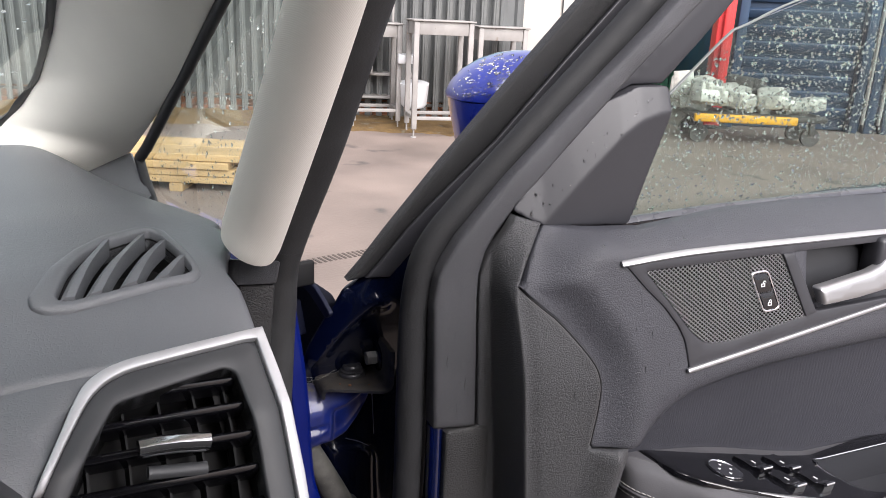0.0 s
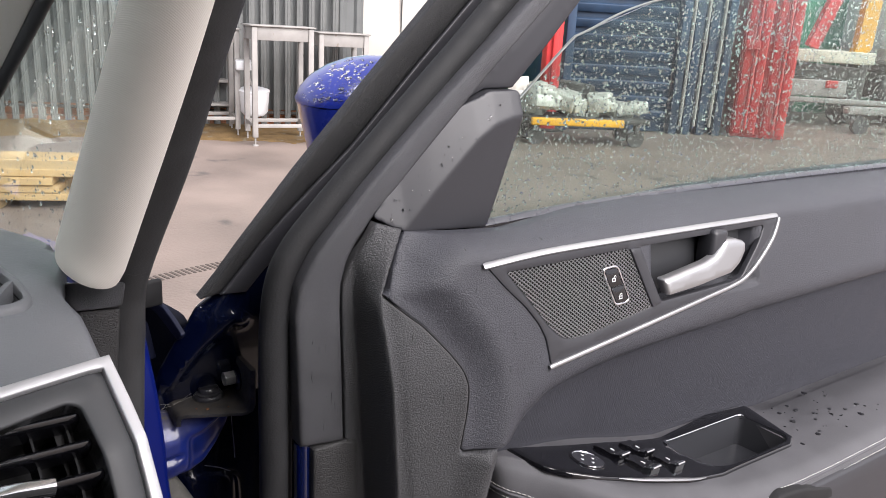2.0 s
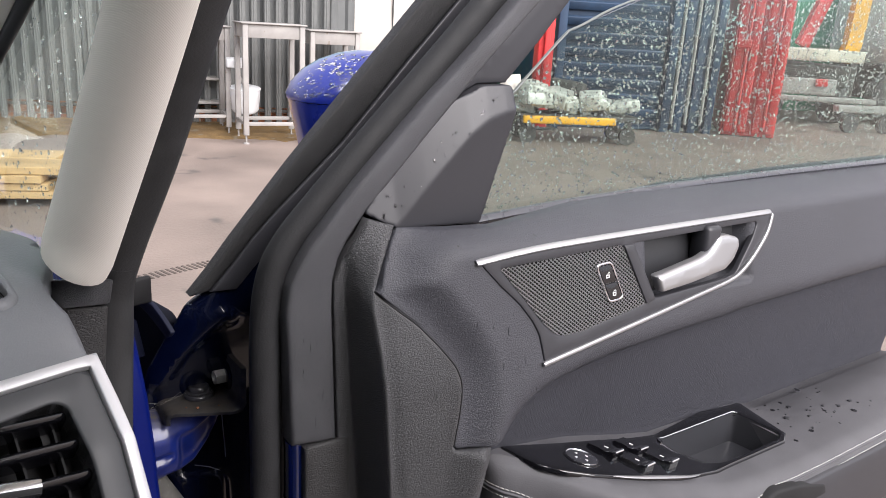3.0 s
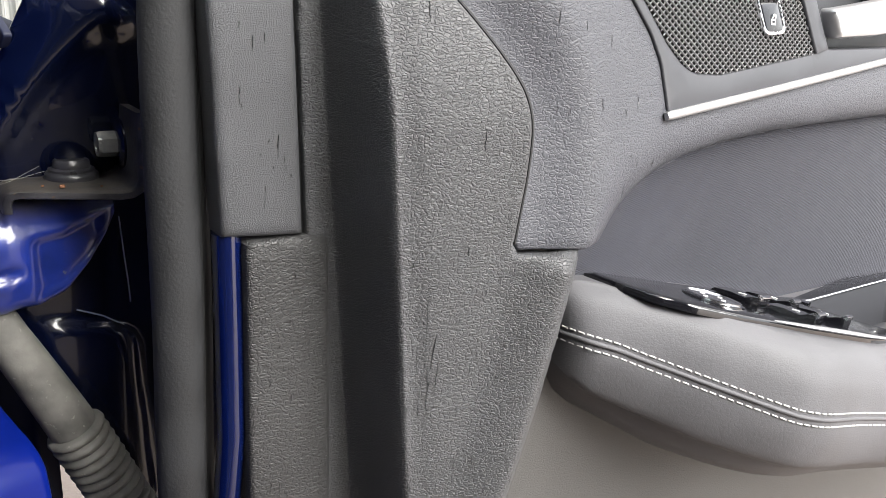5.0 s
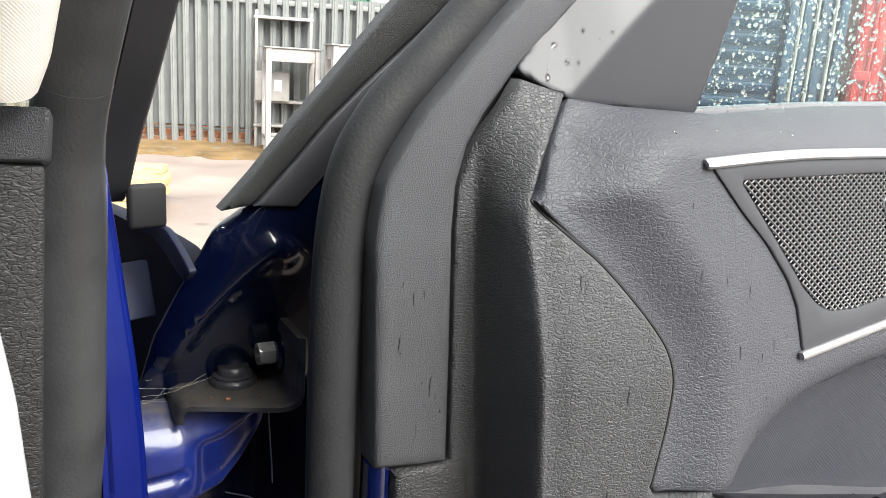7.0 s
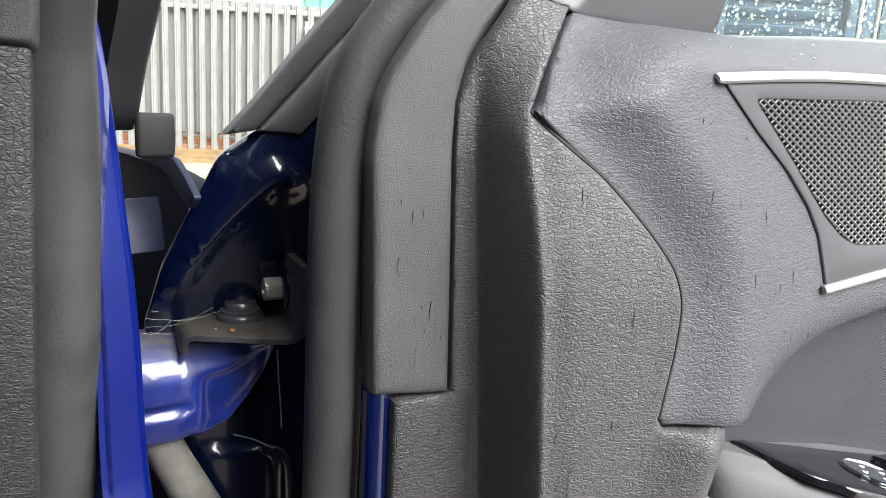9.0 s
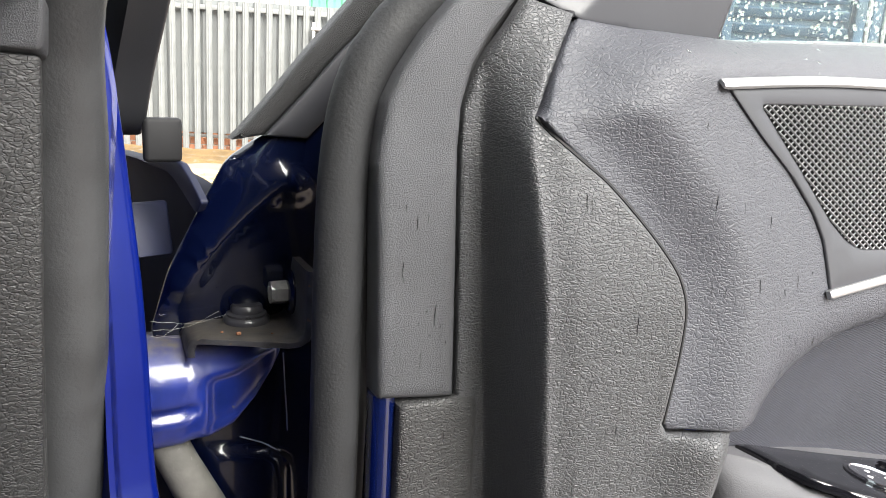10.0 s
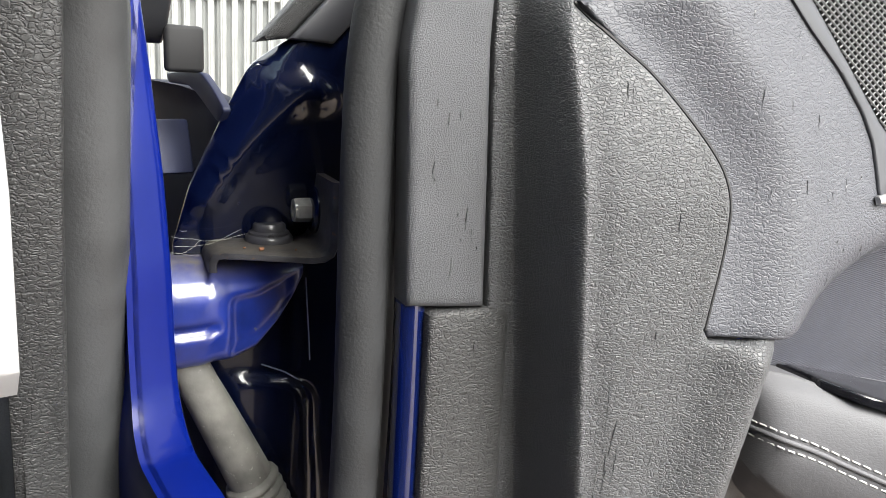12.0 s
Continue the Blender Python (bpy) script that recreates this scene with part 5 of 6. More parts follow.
part("vent_tab", sweep(tab, [(-0.0055, -0.006), (-0.0062, 0.002), (-0.003, 0.0055), (0.002, 0.0055), (0.0055, 0.001), (0.005, -0.006)], up=FN), CHROME, dash, "chrome vent tab")
part("tab_stem", sweep([on_face(-0.008)(-0.112, 0.083, 0), on_face(-0.008)(-0.072, 0.091, 0)], oval(0.005, 0.004, 8), up=FN), VENTGREY, dash)
part("dash_face", sheet(densify([(-1.0, 0.0), (-0.19, 0.0), (-0.12, -0.004), (-0.17, 0.06), (-0.25, 0.20), (-1.0, 0.30)], 0.03), on_face(0.001), r=0.004, back=0.02, step=0.03), DASH, dash)
part("dash_lower", rbox((0.9, 0.05, 0.5), C(-0.50, 0.10, 0.52), 0.02), DARK, dash)
part("dash_end", sheet(densify([(-0.060, 0.862), (-0.02, 0.895), (0.30, 0.93), (0.30, 0.45), (-0.17, 0.45), (-0.15, 0.74)], 0.01), lambda f, z, s: C(-0.066 - s, f, z - 0.035), r=0.003, back=0.02, step=0.02), DARK, dash)

# side demister grille in the dash top
DEM = [(-0.2, 0.0), (-0.2, -0.008), (-0.193, -0.013), (-0.177, -0.015), (-0.077, -0.004), (-0.068, 0.003), (-0.069, 0.017), (-0.076, 0.071), (-0.086, 0.079), (-0.099, 0.077), (-0.13, 0.068), (-0.156, 0.05), (-0.178, 0.026), (-0.193, 0.007)]
top_at = lambda off: (lambda n, f, s: C(n, f, dash_h(n, f) + off - s))
part("demister_rim", sheet(densify(rounded(DEM, 0.004), 0.004), top_at(0.0045), r=0.003, back=0.006, step=0.008, holes=[densify(rounded(DEM_IN, 0.003), 0.004)]), DASH, dash, "moulded demister surround")
part("demister_well", sheet(densify(rounded(DEM_IN, 0.002), 0.006), top_at(-0.034), r=0.0005, back=0.001, step=0.012), DARK, dash)
throat = bmesh.new()
lip_loop = densify(rounded(DEM_IN, 0.003), 0.004)
upper_ring, lower_ring = [throat.verts.new(top_at(-0.004)(a, b, 0)) for a, b in lip_loop], [throat.verts.new(top_at(-0.036)(a, b, 0)) for a, b in lip_loop]
for i in range(len(lip_loop)):
    j = (i + 1) % len(lip_loop)
    throat.faces.new((upper_ring[i], upper_ring[j], lower_ring[j], lower_ring[i]))
part("demister_throat", throat, DARK, dash)


def blade(tip, left, right):
    """Thick slat, broad at the near end, running out to a point; its top leans over the slot."""
    bm = bmesh.new()
    rows = []
    for i in range(9):
        t = i / 8
        a = (left[0] + (tip[0] - left[0]) * t, left[1] + (tip[1] - left[1]) * t)
        b = (right[0] + (tip[0] + 0.008 - right[0]) * t, right[1] + (tip[1] - right[1]) * t)
        za, zb = dash_h(*a), dash_h(*b)
        rows.append([bm.verts.new((a[0], a[1], za + 0.0012)), bm.verts.new((a[0] * 0.6 + b[0] * 0.4, a[1] * 0.6 + b[1] * 0.4, za + 0.0042)), bm.verts.new((b[0], b[1], zb + 0.0055)), bm.verts.new((b[0] - 0.001, b[1], zb - 0.010)), bm.verts.new((a[0] - 0.001, a[1], za - 0.012))])
    for r0, r1 in zip(rows, rows[1:]):
        for i in range(5):
            bm.faces.new((r0[i], r0[(i + 1) % 5], r1[(i + 1) % 5], r1[i]))
    bm.faces.new(rows[0])
    bm.faces.new(rows[-1])
    bmesh.ops.recalc_face_normals(bm, faces=bm.faces)
    return bm


for tip, lft, rgt in (((-0.134, 0.057), (-0.180, -0.006), (-0.169, -0.0075)), ((-0.104, 0.060), (-0.162, -0.006), (-0.149, -0.0055)), ((-0.091, 0.046), (-0.136, -0.003), (-0.122, -0.0025)), ((-0.084, 0.019), (-0.112, -0.0025), (-0.097, -0.001))):
    part("demister_slat", blade(tip, lft, rgt), DASH, dash, crease=25)
part("wheel_shroud", lathe([(0.05, -0.05), (0.06, 0.0), (0.05, 0.05)], Matrix.Translation(C(-0.285, -0.135, 0.79)) @ Matrix.Rotation(radians(60), 4, "X"), 24), SMOOTH, dash)

# quarter pane and windscreen
QP = [C(0.012, 0.44, 0.90), C(0.012, 0.40, 0.935), C(0.012, -0.25, 1.36), C(0.012, -0.20, 1.2), C(0.012, 0.02, 0.93), C(0.012, 0.06, 0.86), C(0.012, 0.38, 0.86)]
q = bmesh.new()
q.faces.new([q.verts.new(p) for p in QP])
quarter = part("quarter_pane", q, CLEARGLASS, car, "rain-spotted quarter window", smooth=False)
quarter.modifiers.new("thick", "SOLIDIFY").thickness = 0.004
quarter.visible_shadow = False
qf = curve2([C(0.004, -0.14, 1.285), C(0.004, 0.10, 1.125), C(0.004, 0.38, 0.935), C(0.004, 0.415, 0.915), C(0.004, 0.395, 0.89), C(0.004, 0.355, 0.855)], 0.02)
part("quarter_seal", sweep(qf, oval(0.007, 0.007, 8), up=C(1, 0, 0)), OUTBLACK, car)
qfoot = bmesh.new()
foot_pts = [C(0.0, 0.443, 0.918), C(0.0, 0.365, 0.877), C(-0.035, 0.335, 0.855), C(-0.075, 0.43, 0.865), C(-0.058, 0.489, 0.885)]
face = qfoot.faces.new([qfoot.verts.new(p) for p in foot_pts])
back = bmesh.ops.extrude_face_region(qfoot, geom=[face])
bmesh.ops.translate(qfoot, verts=[v for v in back["geom"] if isinstance(v, bmesh.types.BMVert)], vec=C(0.006, 0.012, -0.004))
bmesh.ops.recalc_face_normals(qfoot, faces=qfoot.faces)
part("quarter_foot", qfoot, DASH, car, smooth=False)
ws = bmesh.new()
ws.faces.new([ws.verts.new(p) for p in (C(-0.02, 0.66, 0.90), C(-1.7, 0.66, 0.90), C(-1.6, -0.42, 1.53), C(-0.10, -0.42, 1.53))])
screen = part("windscreen", ws, CLEARGLASS, car, "rain-spotted windscreen", smooth=False)
screen.modifiers.new("thick", "SOLIDIFY").thickness = 0.005
screen.visible_shadow = False


def quarter_spot(rng):
    f, z = rng.uniform(-0.10, 0.42), rng.uniform(0.885, 1.15)
    if f < 0.06 + (0.93 - z) * 0.7:
        return None, None
    if z > 0.935 + (0.38 - f) * 0.66:
        return None, None
    return CAR @ C(0.0165, f, z), CAR.to_3x3() @ C(1, 0, 0)


tagged(new("rain_drops", drops(1700, quarter_spot, 0.0005, 0.0022, seed=8, runs=0.6)), "rain spots on the quarter window", "rain drops", kind="stuff")


def screen_spot(rng):
    s, n = rng.uniform(0.15, 0.8), rng.uniform(-0.45, -0.05)
    return CAR @ C(n, 0.66 - 1.08 * s, 0.906 + 0.63 * s), CAR.to_3x3() @ C(0, 0.5, 0.86)


tagged(new("rain_drops", drops(900, screen_spot, 0.0007, 0.0032, seed=9, runs=0.8)), "rain spots on the windscreen", "rain drops", kind="stuff")


# ---- the yard ----
ASPHALT = mat("yard_asphalt", (0.215, 0.170, 0.145), 0.65, mottle=0.25, mottle_scale=1.4, bump=[("noise", 60, 0.35, 0.01), ("noise", 5, 0.1, 0.02)], speck=(2.2, 0.64, (0.085, 0.075, 0.068)))
SAND = mat("sandy_verge", (0.150, 0.092, 0.034), 0.95, mottle=0.35, mottle_scale=5, bump=[("noise", 30, 0.5, 0.03)], speck=(9, 0.6, (0.16, 0.13, 0.09)))
CLADDING = mat("galvanised_sheet", (0.145, 0.152, 0.150), 0.5, metal=0.2, mottle=0.14, mottle_scale=3, speck=(6, 0.68, (0.15, 0.15, 0.145)))
PALE = mat("galvanised_pale", (0.155, 0.16, 0.155), 0.5, metal=0.2, mottle=0.15, mottle_scale=8)
BRICK = mat("red_brick", (0.33, 0.14, 0.075), 0.9, mottle=0.35, mottle_scale=14, bump=[("noise", 80, 0.4, 0.004)])
TIMBER = mat("sawn_timber", (0.45, 0.305, 0.145), 0.8, mottle=0.25, mottle_scale=4, bump=[("noise", 40, 0.3, 0.004)])
TABLEMETAL = mat("grey_painted_steel", (0.30, 0.285, 0.27), 0.5, mottle=0.2, mottle_scale=5, speck=(14, 0.66, (0.22, 0.18, 0.15)))
VANWHITE = mat("van_white_paint", (0.50, 0.475, 0.43), 0.4, mottle=0.06, mottle_scale=2, coat=0.5)
CONTBLUE = mat("container_blue", (0.016, 0.042, 0.085), 0.6, mottle=0.35, mottle_scale=4, speck=(5, 0.66, (0.06, 0.085, 0.10)))
CONTRED = mat("container_red", (0.55, 0.035, 0.035), 0.5, mottle=0.2, mottle_scale=4, speck=(7, 0.70, (0.2, 0.08, 0.06)))
GREEN = mat("machine_green", (0.05, 0.25, 0.15), 0.5, mottle=0.3, mottle_scale=3)
YELLOW = mat("machine_yellow", (0.75, 0.36, 0.01), 0.45, mottle=0.12, mottle_scale=5)
ALLOY = mat("pale_alloy_scrap", (0.50, 0.49, 0.44), 0.45, metal=0.3, mottle=0.35, mottle_scale=16)
DIRTY = mat("dirty_dark_iron", (0.05, 0.048, 0.045), 0.7, mottle=0.4, mottle_scale=8)
WHITEPL = mat("white_plastic", (0.70, 0.71, 0.72), 0.4, mottle=0.06)


def flat(name, corners, z, material, label, category, n=1):
    bm = bmesh.new()
    (x0, y0), (x1, y1) = corners
    vs = [bm.verts.new((x, y, z)) for x, y in ((x0, y0), (x1, y0), (x1, y1), (x0, y1))]
    bm.faces.new(vs)
    return tagged(part(name, bm, material, smooth=False), label, category, kind="structure")


flat("ground", ((-400, -400), (400, 400)), 0.0, ASPHALT, "brown-grey worn yard asphalt, damp", "ground")


def verge():
    rng = random.Random(4)
    bm = bmesh.new()
    rows = []
    for i in range(60):
        x = -9 + i * 0.165
        row = []
        for j in range(9):
            y = 6.95 + j * 0.105 + (rng.uniform(-0.12, 0.12) if j == 0 else 0)
            z = -0.01 if j == 0 else 0.008 + 0.035 * j / 8 + rng.uniform(-0.010, 0.014)
            row.append(bm.verts.new((x + rng.uniform(-0.05, 0.05), y, z)))
        rows.append(row)
    for r0, r1 in zip(rows, rows[1:]):
        for a, b, c, d in zip(r0, r0[1:], r1[1:], r1):
            bm.faces.new((a, b, c, d))
    return bm


tagged(part("verge", verge(), SAND), "strip of sandy dirt and chippings below the fence", "ground", kind="structure")


def ribbed(width, height, pitch, depth, z0, seg=(0.0, 0.18, 0.30, 0.68, 0.80)):
    """Profiled sheet: trapezoid ribs, standing, front towards -y."""
    bm = bmesh.new()
    xs = []
    k = 0
    while k * pitch < width:
        for s, d in zip(seg, (0, 0, 1, 1, 0)):
            xs.append((k * pitch + s * pitch, -depth * d))
        k += 1
    a = [bm.verts.new((x, y, z0)) for x, y in xs]
    b = [bm.verts.new((x, y, z0 + height)) for x, y in xs]
    for i in range(len(xs) - 1):
        bm.faces.new((a[i], a[i + 1], b[i + 1], b[i]))
    return bm


FENCE_Y = 7.80
fence = thing("palisade_fence", "tall galvanised palisade fence on a dark lower rail", "fence", pose(-8.62, FENCE_Y, 0), kind="structure")
pale_bm = bmesh.new()
pale_line = [(-0.030, 0.0), (-0.022, -0.010), (-0.007, -0.010), (0.0, -0.014), (0.007, -0.010), (0.022, -0.010), (0.030, 0.0)]
pale_line += [(x * 0.93, y + 0.004) for x, y in pale_line[::-1]]
pale_low, pale_high = [pale_bm.verts.new((x, y, -0.03)) for x, y in pale_line], [pale_bm.verts.new((x, y, 1.40)) for x, y in pale_line]
for k in range(len(pale_line)):
    pale_bm.faces.new((pale_low[k], pale_low[(k + 1) % len(pale_line)], pale_high[(k + 1) % len(pale_line)], pale_high[k]))
pale_bm.faces.new(pale_high)
pale0 = part("pale", pale_bm, PALE, fence, smooth=False)
pale0.location = (0.03, -0.030, 0)
pale_rng = random.Random(17)
for k in range(1, 83):
    q2 = new("pale", pale0.data)
    q2.parent = fence
    q2.location = (0.03 + 0.111 * k + pale_rng.uniform(-0.004, 0.004), -0.030, pale_rng.uniform(-0.012, 0.012))
part("rail", rbox((9.3, 0.035, 0.028), (4.65, -0.010, 0.165), 0.004), mat("rusty_rail", (0.045, 0.042, 0.038), 0.8, mottle=0.4, mottle_scale=6), fence)
part("rail", rbox((9.3, 0.035, 0.045), (4.65, -0.010, 1.34), 0.004), PALE, fence)
sheeting = thing("sheet_wall", "weathered grey profiled sheet wall behind the pales", "wall", pose(-8.62, FENCE_Y + 0.045, 0), kind="structure")
for k in range(9):
    sheet_ob = part("wall_sheet", ribbed(1.04, 1.22, 0.16, 0.022, 0.19, (0.0, 0.22, 0.40, 0.62, 0.80)), CLADDING, sheeting, smooth=False)
    sheet_ob.location = (k * 1.04, 0.004 * (k % 2), 0)
shed = thing("green_shed", "green profiled shed wall rising behind the yard fence", "building", pose(-1.5, 11.2, 0), kind="structure")
part("wall", ribbed(5.0, 3.6, 0.2, 0.03, 0.0), mat("green_sheet", (0.10, 0.30, 0.19), 0.5, mottle=0.15, mottle_scale=3), shed, smooth=False)
part("rail", rbox((5.0, 0.06, 0.08), (2.5, -0.07, 1.9), 0.01), PALE, shed)
pale_shed = thing("pale_shed", "pale grey profiled shed wall behind the yard fence", "building", pose(-15.6, 11.2, 0), kind="structure")
part("wall", ribbed(14.0, 3.6, 0.2, 0.03, 0.0), mat("pale_sheet", (0.30, 0.30, 0.285), 0.5, mottle=0.15, mottle_scale=3), pale_shed, smooth=False)
low = thing("brick_plinth", "low red brick plinth behind the fence", "wall", pose(-9.0, FENCE_Y + 0.06, 0), kind="structure")
part("mortar", rbox((9.7, 0.09, 0.20), (4.85, 0.05, 0.10), 0.0), mat("mortar", (0.30, 0.27, 0.23), 0.95), low, smooth=False)
b_me = rbox((0.215, 0.1, 0.063), (0, 0, 0), 0.004, seg=1)
b0 = part("brick", b_me, BRICK, low, smooth=False)
b0.location = (0.11, 0.045, 0.035)
for r in range(3):
    for k in range(43):
        if r == 0 and k == 0:
            continue
        bb = new("brick", b0.data)
        bb.parent = low
        bb.location = (0.11 + 0.225 * k + 0.11 * (r % 2), 0.045, 0.035 + 0.073 * r)

# ribbed tyre print on the asphalt
def tyre_print():
    bms = []
    a, b = Vector((-0.62, 3.21, 0)), Vector((0.05, 3.74, 0))
    d = (b - a).normalized()
    turn = Matrix.Rotation(math.atan2(d.y, d.x), 4, "Z")
    for k in range(34):
        p = a + (b - a) * (k / 33)
        bms.append(rbox((0.012, 0.075, 0.003), p + Vector((0, 0.010 * math.sin(k * 0.2), 0.001)), 0, turn))
    return joined(*bms)


tagged(part("tyre_print", tyre_print(), mat("tyre_dirt", (0.085, 0.068, 0.058), 0.9, mottle=0.4, mottle_scale=12), smooth=False), "ribbed dark tyre print on the asphalt", "tyre print", kind="stuff")

# timber stack
stack = thing("timber_stack", "stack of pale yellow sawn boards on bearers", "timber", pose(-2.38, 4.80, 0, 0, 0, -1))
rng = random.Random(11)
for x in (-0.9, 0.0, 0.85):
    part("bearer", rbox((0.08, 0.62, 0.05), (x, 0, 0.025), 0.004), TIMBER, stack, smooth=False)
for layer in range(4):
    for row in range(4):
        ln = 2.55 + rng.uniform(-0.12, 0.06)
        part("board", rbox((ln, 0.135, 0.042), (rng.uniform(-0.04, 0.04) - (2.55 - ln) / 2, -0.24 + 0.139 * row + rng.uniform(-0.012, 0.012), 0.072 + 0.0445 * layer), 0.004, seg=1), TIMBER, stack, smooth=False)


def table(name, label, x, y, w, d, h, turn, apron=0.11, low_rail=True):
    t = thing(name, label, "table", pose(x, y, 0, 0, 0, turn), group="steel benches in the yard")
    part("tabletop", rbox((w + 0.03, d + 0.03, 0.012), (0, 0, h - 0.006), 0.003), TABLEMETAL, t)
    for sx, sy in ((1, 1), (1, -1), (-1, 1), (-1, -1)):
        part("leg", rbox((0.045, 0.045, h - 0.09), (sx * (w / 2 - 0.022), sy * (d / 2 - 0.022), (h - 0.012 + 0.07) / 2), 0.004), TABLEMETAL, t)
        part("levelling_foot", lathe([(0.028, 0.0), (0.026, 0.01), (0.008, 0.016), (0.008, 0.085)], Matrix.Translation((sx * (w / 2 - 0.022), sy * (d / 2 - 0.022), 0)), 12), TABLEMETAL, t)
    for s in (1, -1):
        part("apron", rbox((w - 0.09, 0.02, apron), (0, s * (d / 2 - 0.02), h - 0.012 - apron / 2), 0.003), TABLEMETAL, t)
        part("apron", rbox((0.02, d - 0.09, apron), (s * (w / 2 - 0.02), 0, h - 0.012 - apron / 2), 0.003), TABLEMETAL, t)
        if low_rail:
            part("stretcher", rbox((w - 0.09, 0.03, 0.03), (0, s * (d / 2 - 0.022), 0.17), 0.003), TABLEMETAL, t)
            part("stretcher", rbox((0.03, d - 0.09, 0.03), (s * (w / 2 - 0.022), 0, 0.17), 0.003), TABLEMETAL, t)
    return t


table("steel_bench", "grey welded steel bench on levelling feet", -0.02, 7.02, 0.52, 0.42, 1.0, 12)
table("steel_bench", "low grey steel bench with long top", 0.52, 7.42, 0.46, 0.40, 0.96, 12, low_rail=False)
table("steel_bench", "grey steel bench with an open shelf", -0.62, 7.38, 0.46, 0.40, 0.95, 12)
rackt = thing("wire_rack", "narrow grey steel rack with three shelves", "rack", pose(-0.72, 7.78, 0, 0, 0, 4))
for sx in (-0.24, 0.24):
    for sy in (-0.14, 0.14):
        part("upright", lathe([(0.014, 0.0), (0.014, 1.26)], Matrix.Translation((sx, sy, 0)), 10), TABLEMETAL, rackt)
for h in (0.24, 0.46, 1.20):
    part("shelf", rbox((0.52, 0.32, 0.025), (0, 0, h), 0.004), TABLEMETAL, rackt)
boxt = thing("wall_box", "grey metal box with a white label", "box", pose(-0.80, 7.60, 0.4725, 0, 0, 4))
part("case", rbox((0.30, 0.16, 0.26), (0, 0, 0.13), 0.006), TABLEMETAL, boxt)
part("label_plate", rbox((0.07, 0.004, 0.10), (0.05, -0.082, 0.14), 0.001), WHITEPL, boxt)
app = thing("white_drum", "white plastic tub on a tilted grey stand", "tub", pose(-0.24, 7.30, 0.19, 8, 0, 10))
part("tub", lathe([(0.10, 0.0), (0.125, 0.03), (0.135, 0.20), (0.14, 0.22), (0.125, 0.225)], Matrix.Translation((0, 0, 0.02)), 20), WHITEPL, app)
part("arm", sweep([Vector((0.02, 0, 0.2)), Vector((-0.05, 0, 0.34)), Vector((-0.08, 0, 0.44))], oval(0.012, 0.012, 8), up=(0, 1, 0)), TABLEMETAL, app)
part("head", rbox((0.15, 0.10, 0.08), (-0.09, 0, 0.46), 0.012), WHITEPL, app)

# white van
van = thing("white_van", "white panel van parked beyond the benches", "van", pose(0.02, 8.35, 0))


def van_body():
    """Side towards the benches, its nose or tail corner well rounded."""
    bm = bmesh.new()
    rows = [(0.30, 0.06, 0.05), (0.45, 0.02, 0.02), (0.75, 0.0, 0.0), (1.05, 0.01, 0.015), (1.6, 0.05, 0.05), (2.1, 0.12, 0.09), (2.25, 0.2, 0.16)]
    rings = []
    for z, i, j in rows:
        x0, x1, y0, y1, r = i, 1.72 - i, j, 4.6 - j, 0.16
        ring = []
        for cx, cy, a0 in ((x0 + r, y0 + r, 180), (x1 - r, y0 + r, 270), (x1 - r, y1 - r, 0), (x0 + r, y1 - r, 90)):
            for k in range(6):
                a = radians(a0 + 18 * k)
                ring.append(bm.verts.new((cx + r * math.cos(a), cy + r * math.sin(a), z)))
        rings.append(ring)
    for r0, r1 in zip(rings, rings[1:]):
        for i in range(len(r0)):
            bm.faces.new((r0[i], r0[(i + 1) % len(r0)], r1[(i + 1) % len(r0)], r1[i]))
    bm.faces.new(rings[0])
    bm.faces.new(rings[-1])
    return bm


part("body", van_body(), VANWHITE, van)
seam = mat("panel_gap", (0.05, 0.05, 0.05), 0.8)
loop = [(0.22, 0.62), (0.22, 1.16), (0.26, 1.22), (0.42, 1.26)]
part("panel_gap", sweep([Vector((x, lerp_table([(0.45, 0.018), (0.75, -0.002), (1.05, 0.013), (1.6, 0.048)], z), z)) for x, z in curve2(loop, 0.03)], oval(0.006, 0.004, 6), up=(0, -1, 0)), seam, van)
part("panel_gap", rbox((0.010, 0.02, 1.2), (1.22, 0.012, 1.0), 0.0, Matrix.Rotation(radians(1.2), 4, "X")), seam, van)
part("waist_line", rbox((1.3, 0.014, 0.018), (0.86, 0.004, 0.72), 0.005), VANWHITE, van)
for z in (1.0, 1.15):
    part("door_hinge", rbox((0.03, 0.03, 0.06), (0.47, 0.005, z), 0.006), seam, van)
part("door_handle", rbox((0.16, 0.025, 0.06), (0.62, -0.002, 0.60), 0.01), VANWHITE, van)
part("marker", rbox((0.035, 0.02, 0.07), (0.24, 0.0, 0.55), 0.004), seam, van)
for x in (0.2, 1.5):
    for y in (0.8, 3.7):
        part("wheel", lathe([(0.18, -0.1), (0.30, -0.11), (0.33, -0.08), (0.33, 0.08), (0.30, 0.11)], Matrix.Translation((x, y, 0.33)) @ Matrix.Rotation(radians(90), 4, "Y"), 24), RUBBER, van)

# containers
blue = thing("blue_container", "weathered blue steel container with louvred end", "container", pose(3.12, 8.45, 0, 0, 0, -4))
part("box", rbox((1.92, 3.0, 2.5), (0.96, 1.55, 1.26), 0.01), CONTBLUE, blue)
for k in range(14):
    part("louvre", rbox((1.18, 0.05, 0.10), (0.66, 0.02, 0.20 + 0.165 * k), 0.012, Matrix.Rotation(radians(22), 4, "X")), CONTBLUE, blue)
for x in (0.02, 1.34, 1.50, 1.68, 1.88):
    part("post", rbox((0.10, 0.12, 2.5), (x, 0.0, 1.25), 0.01), CONTBLUE, blue)
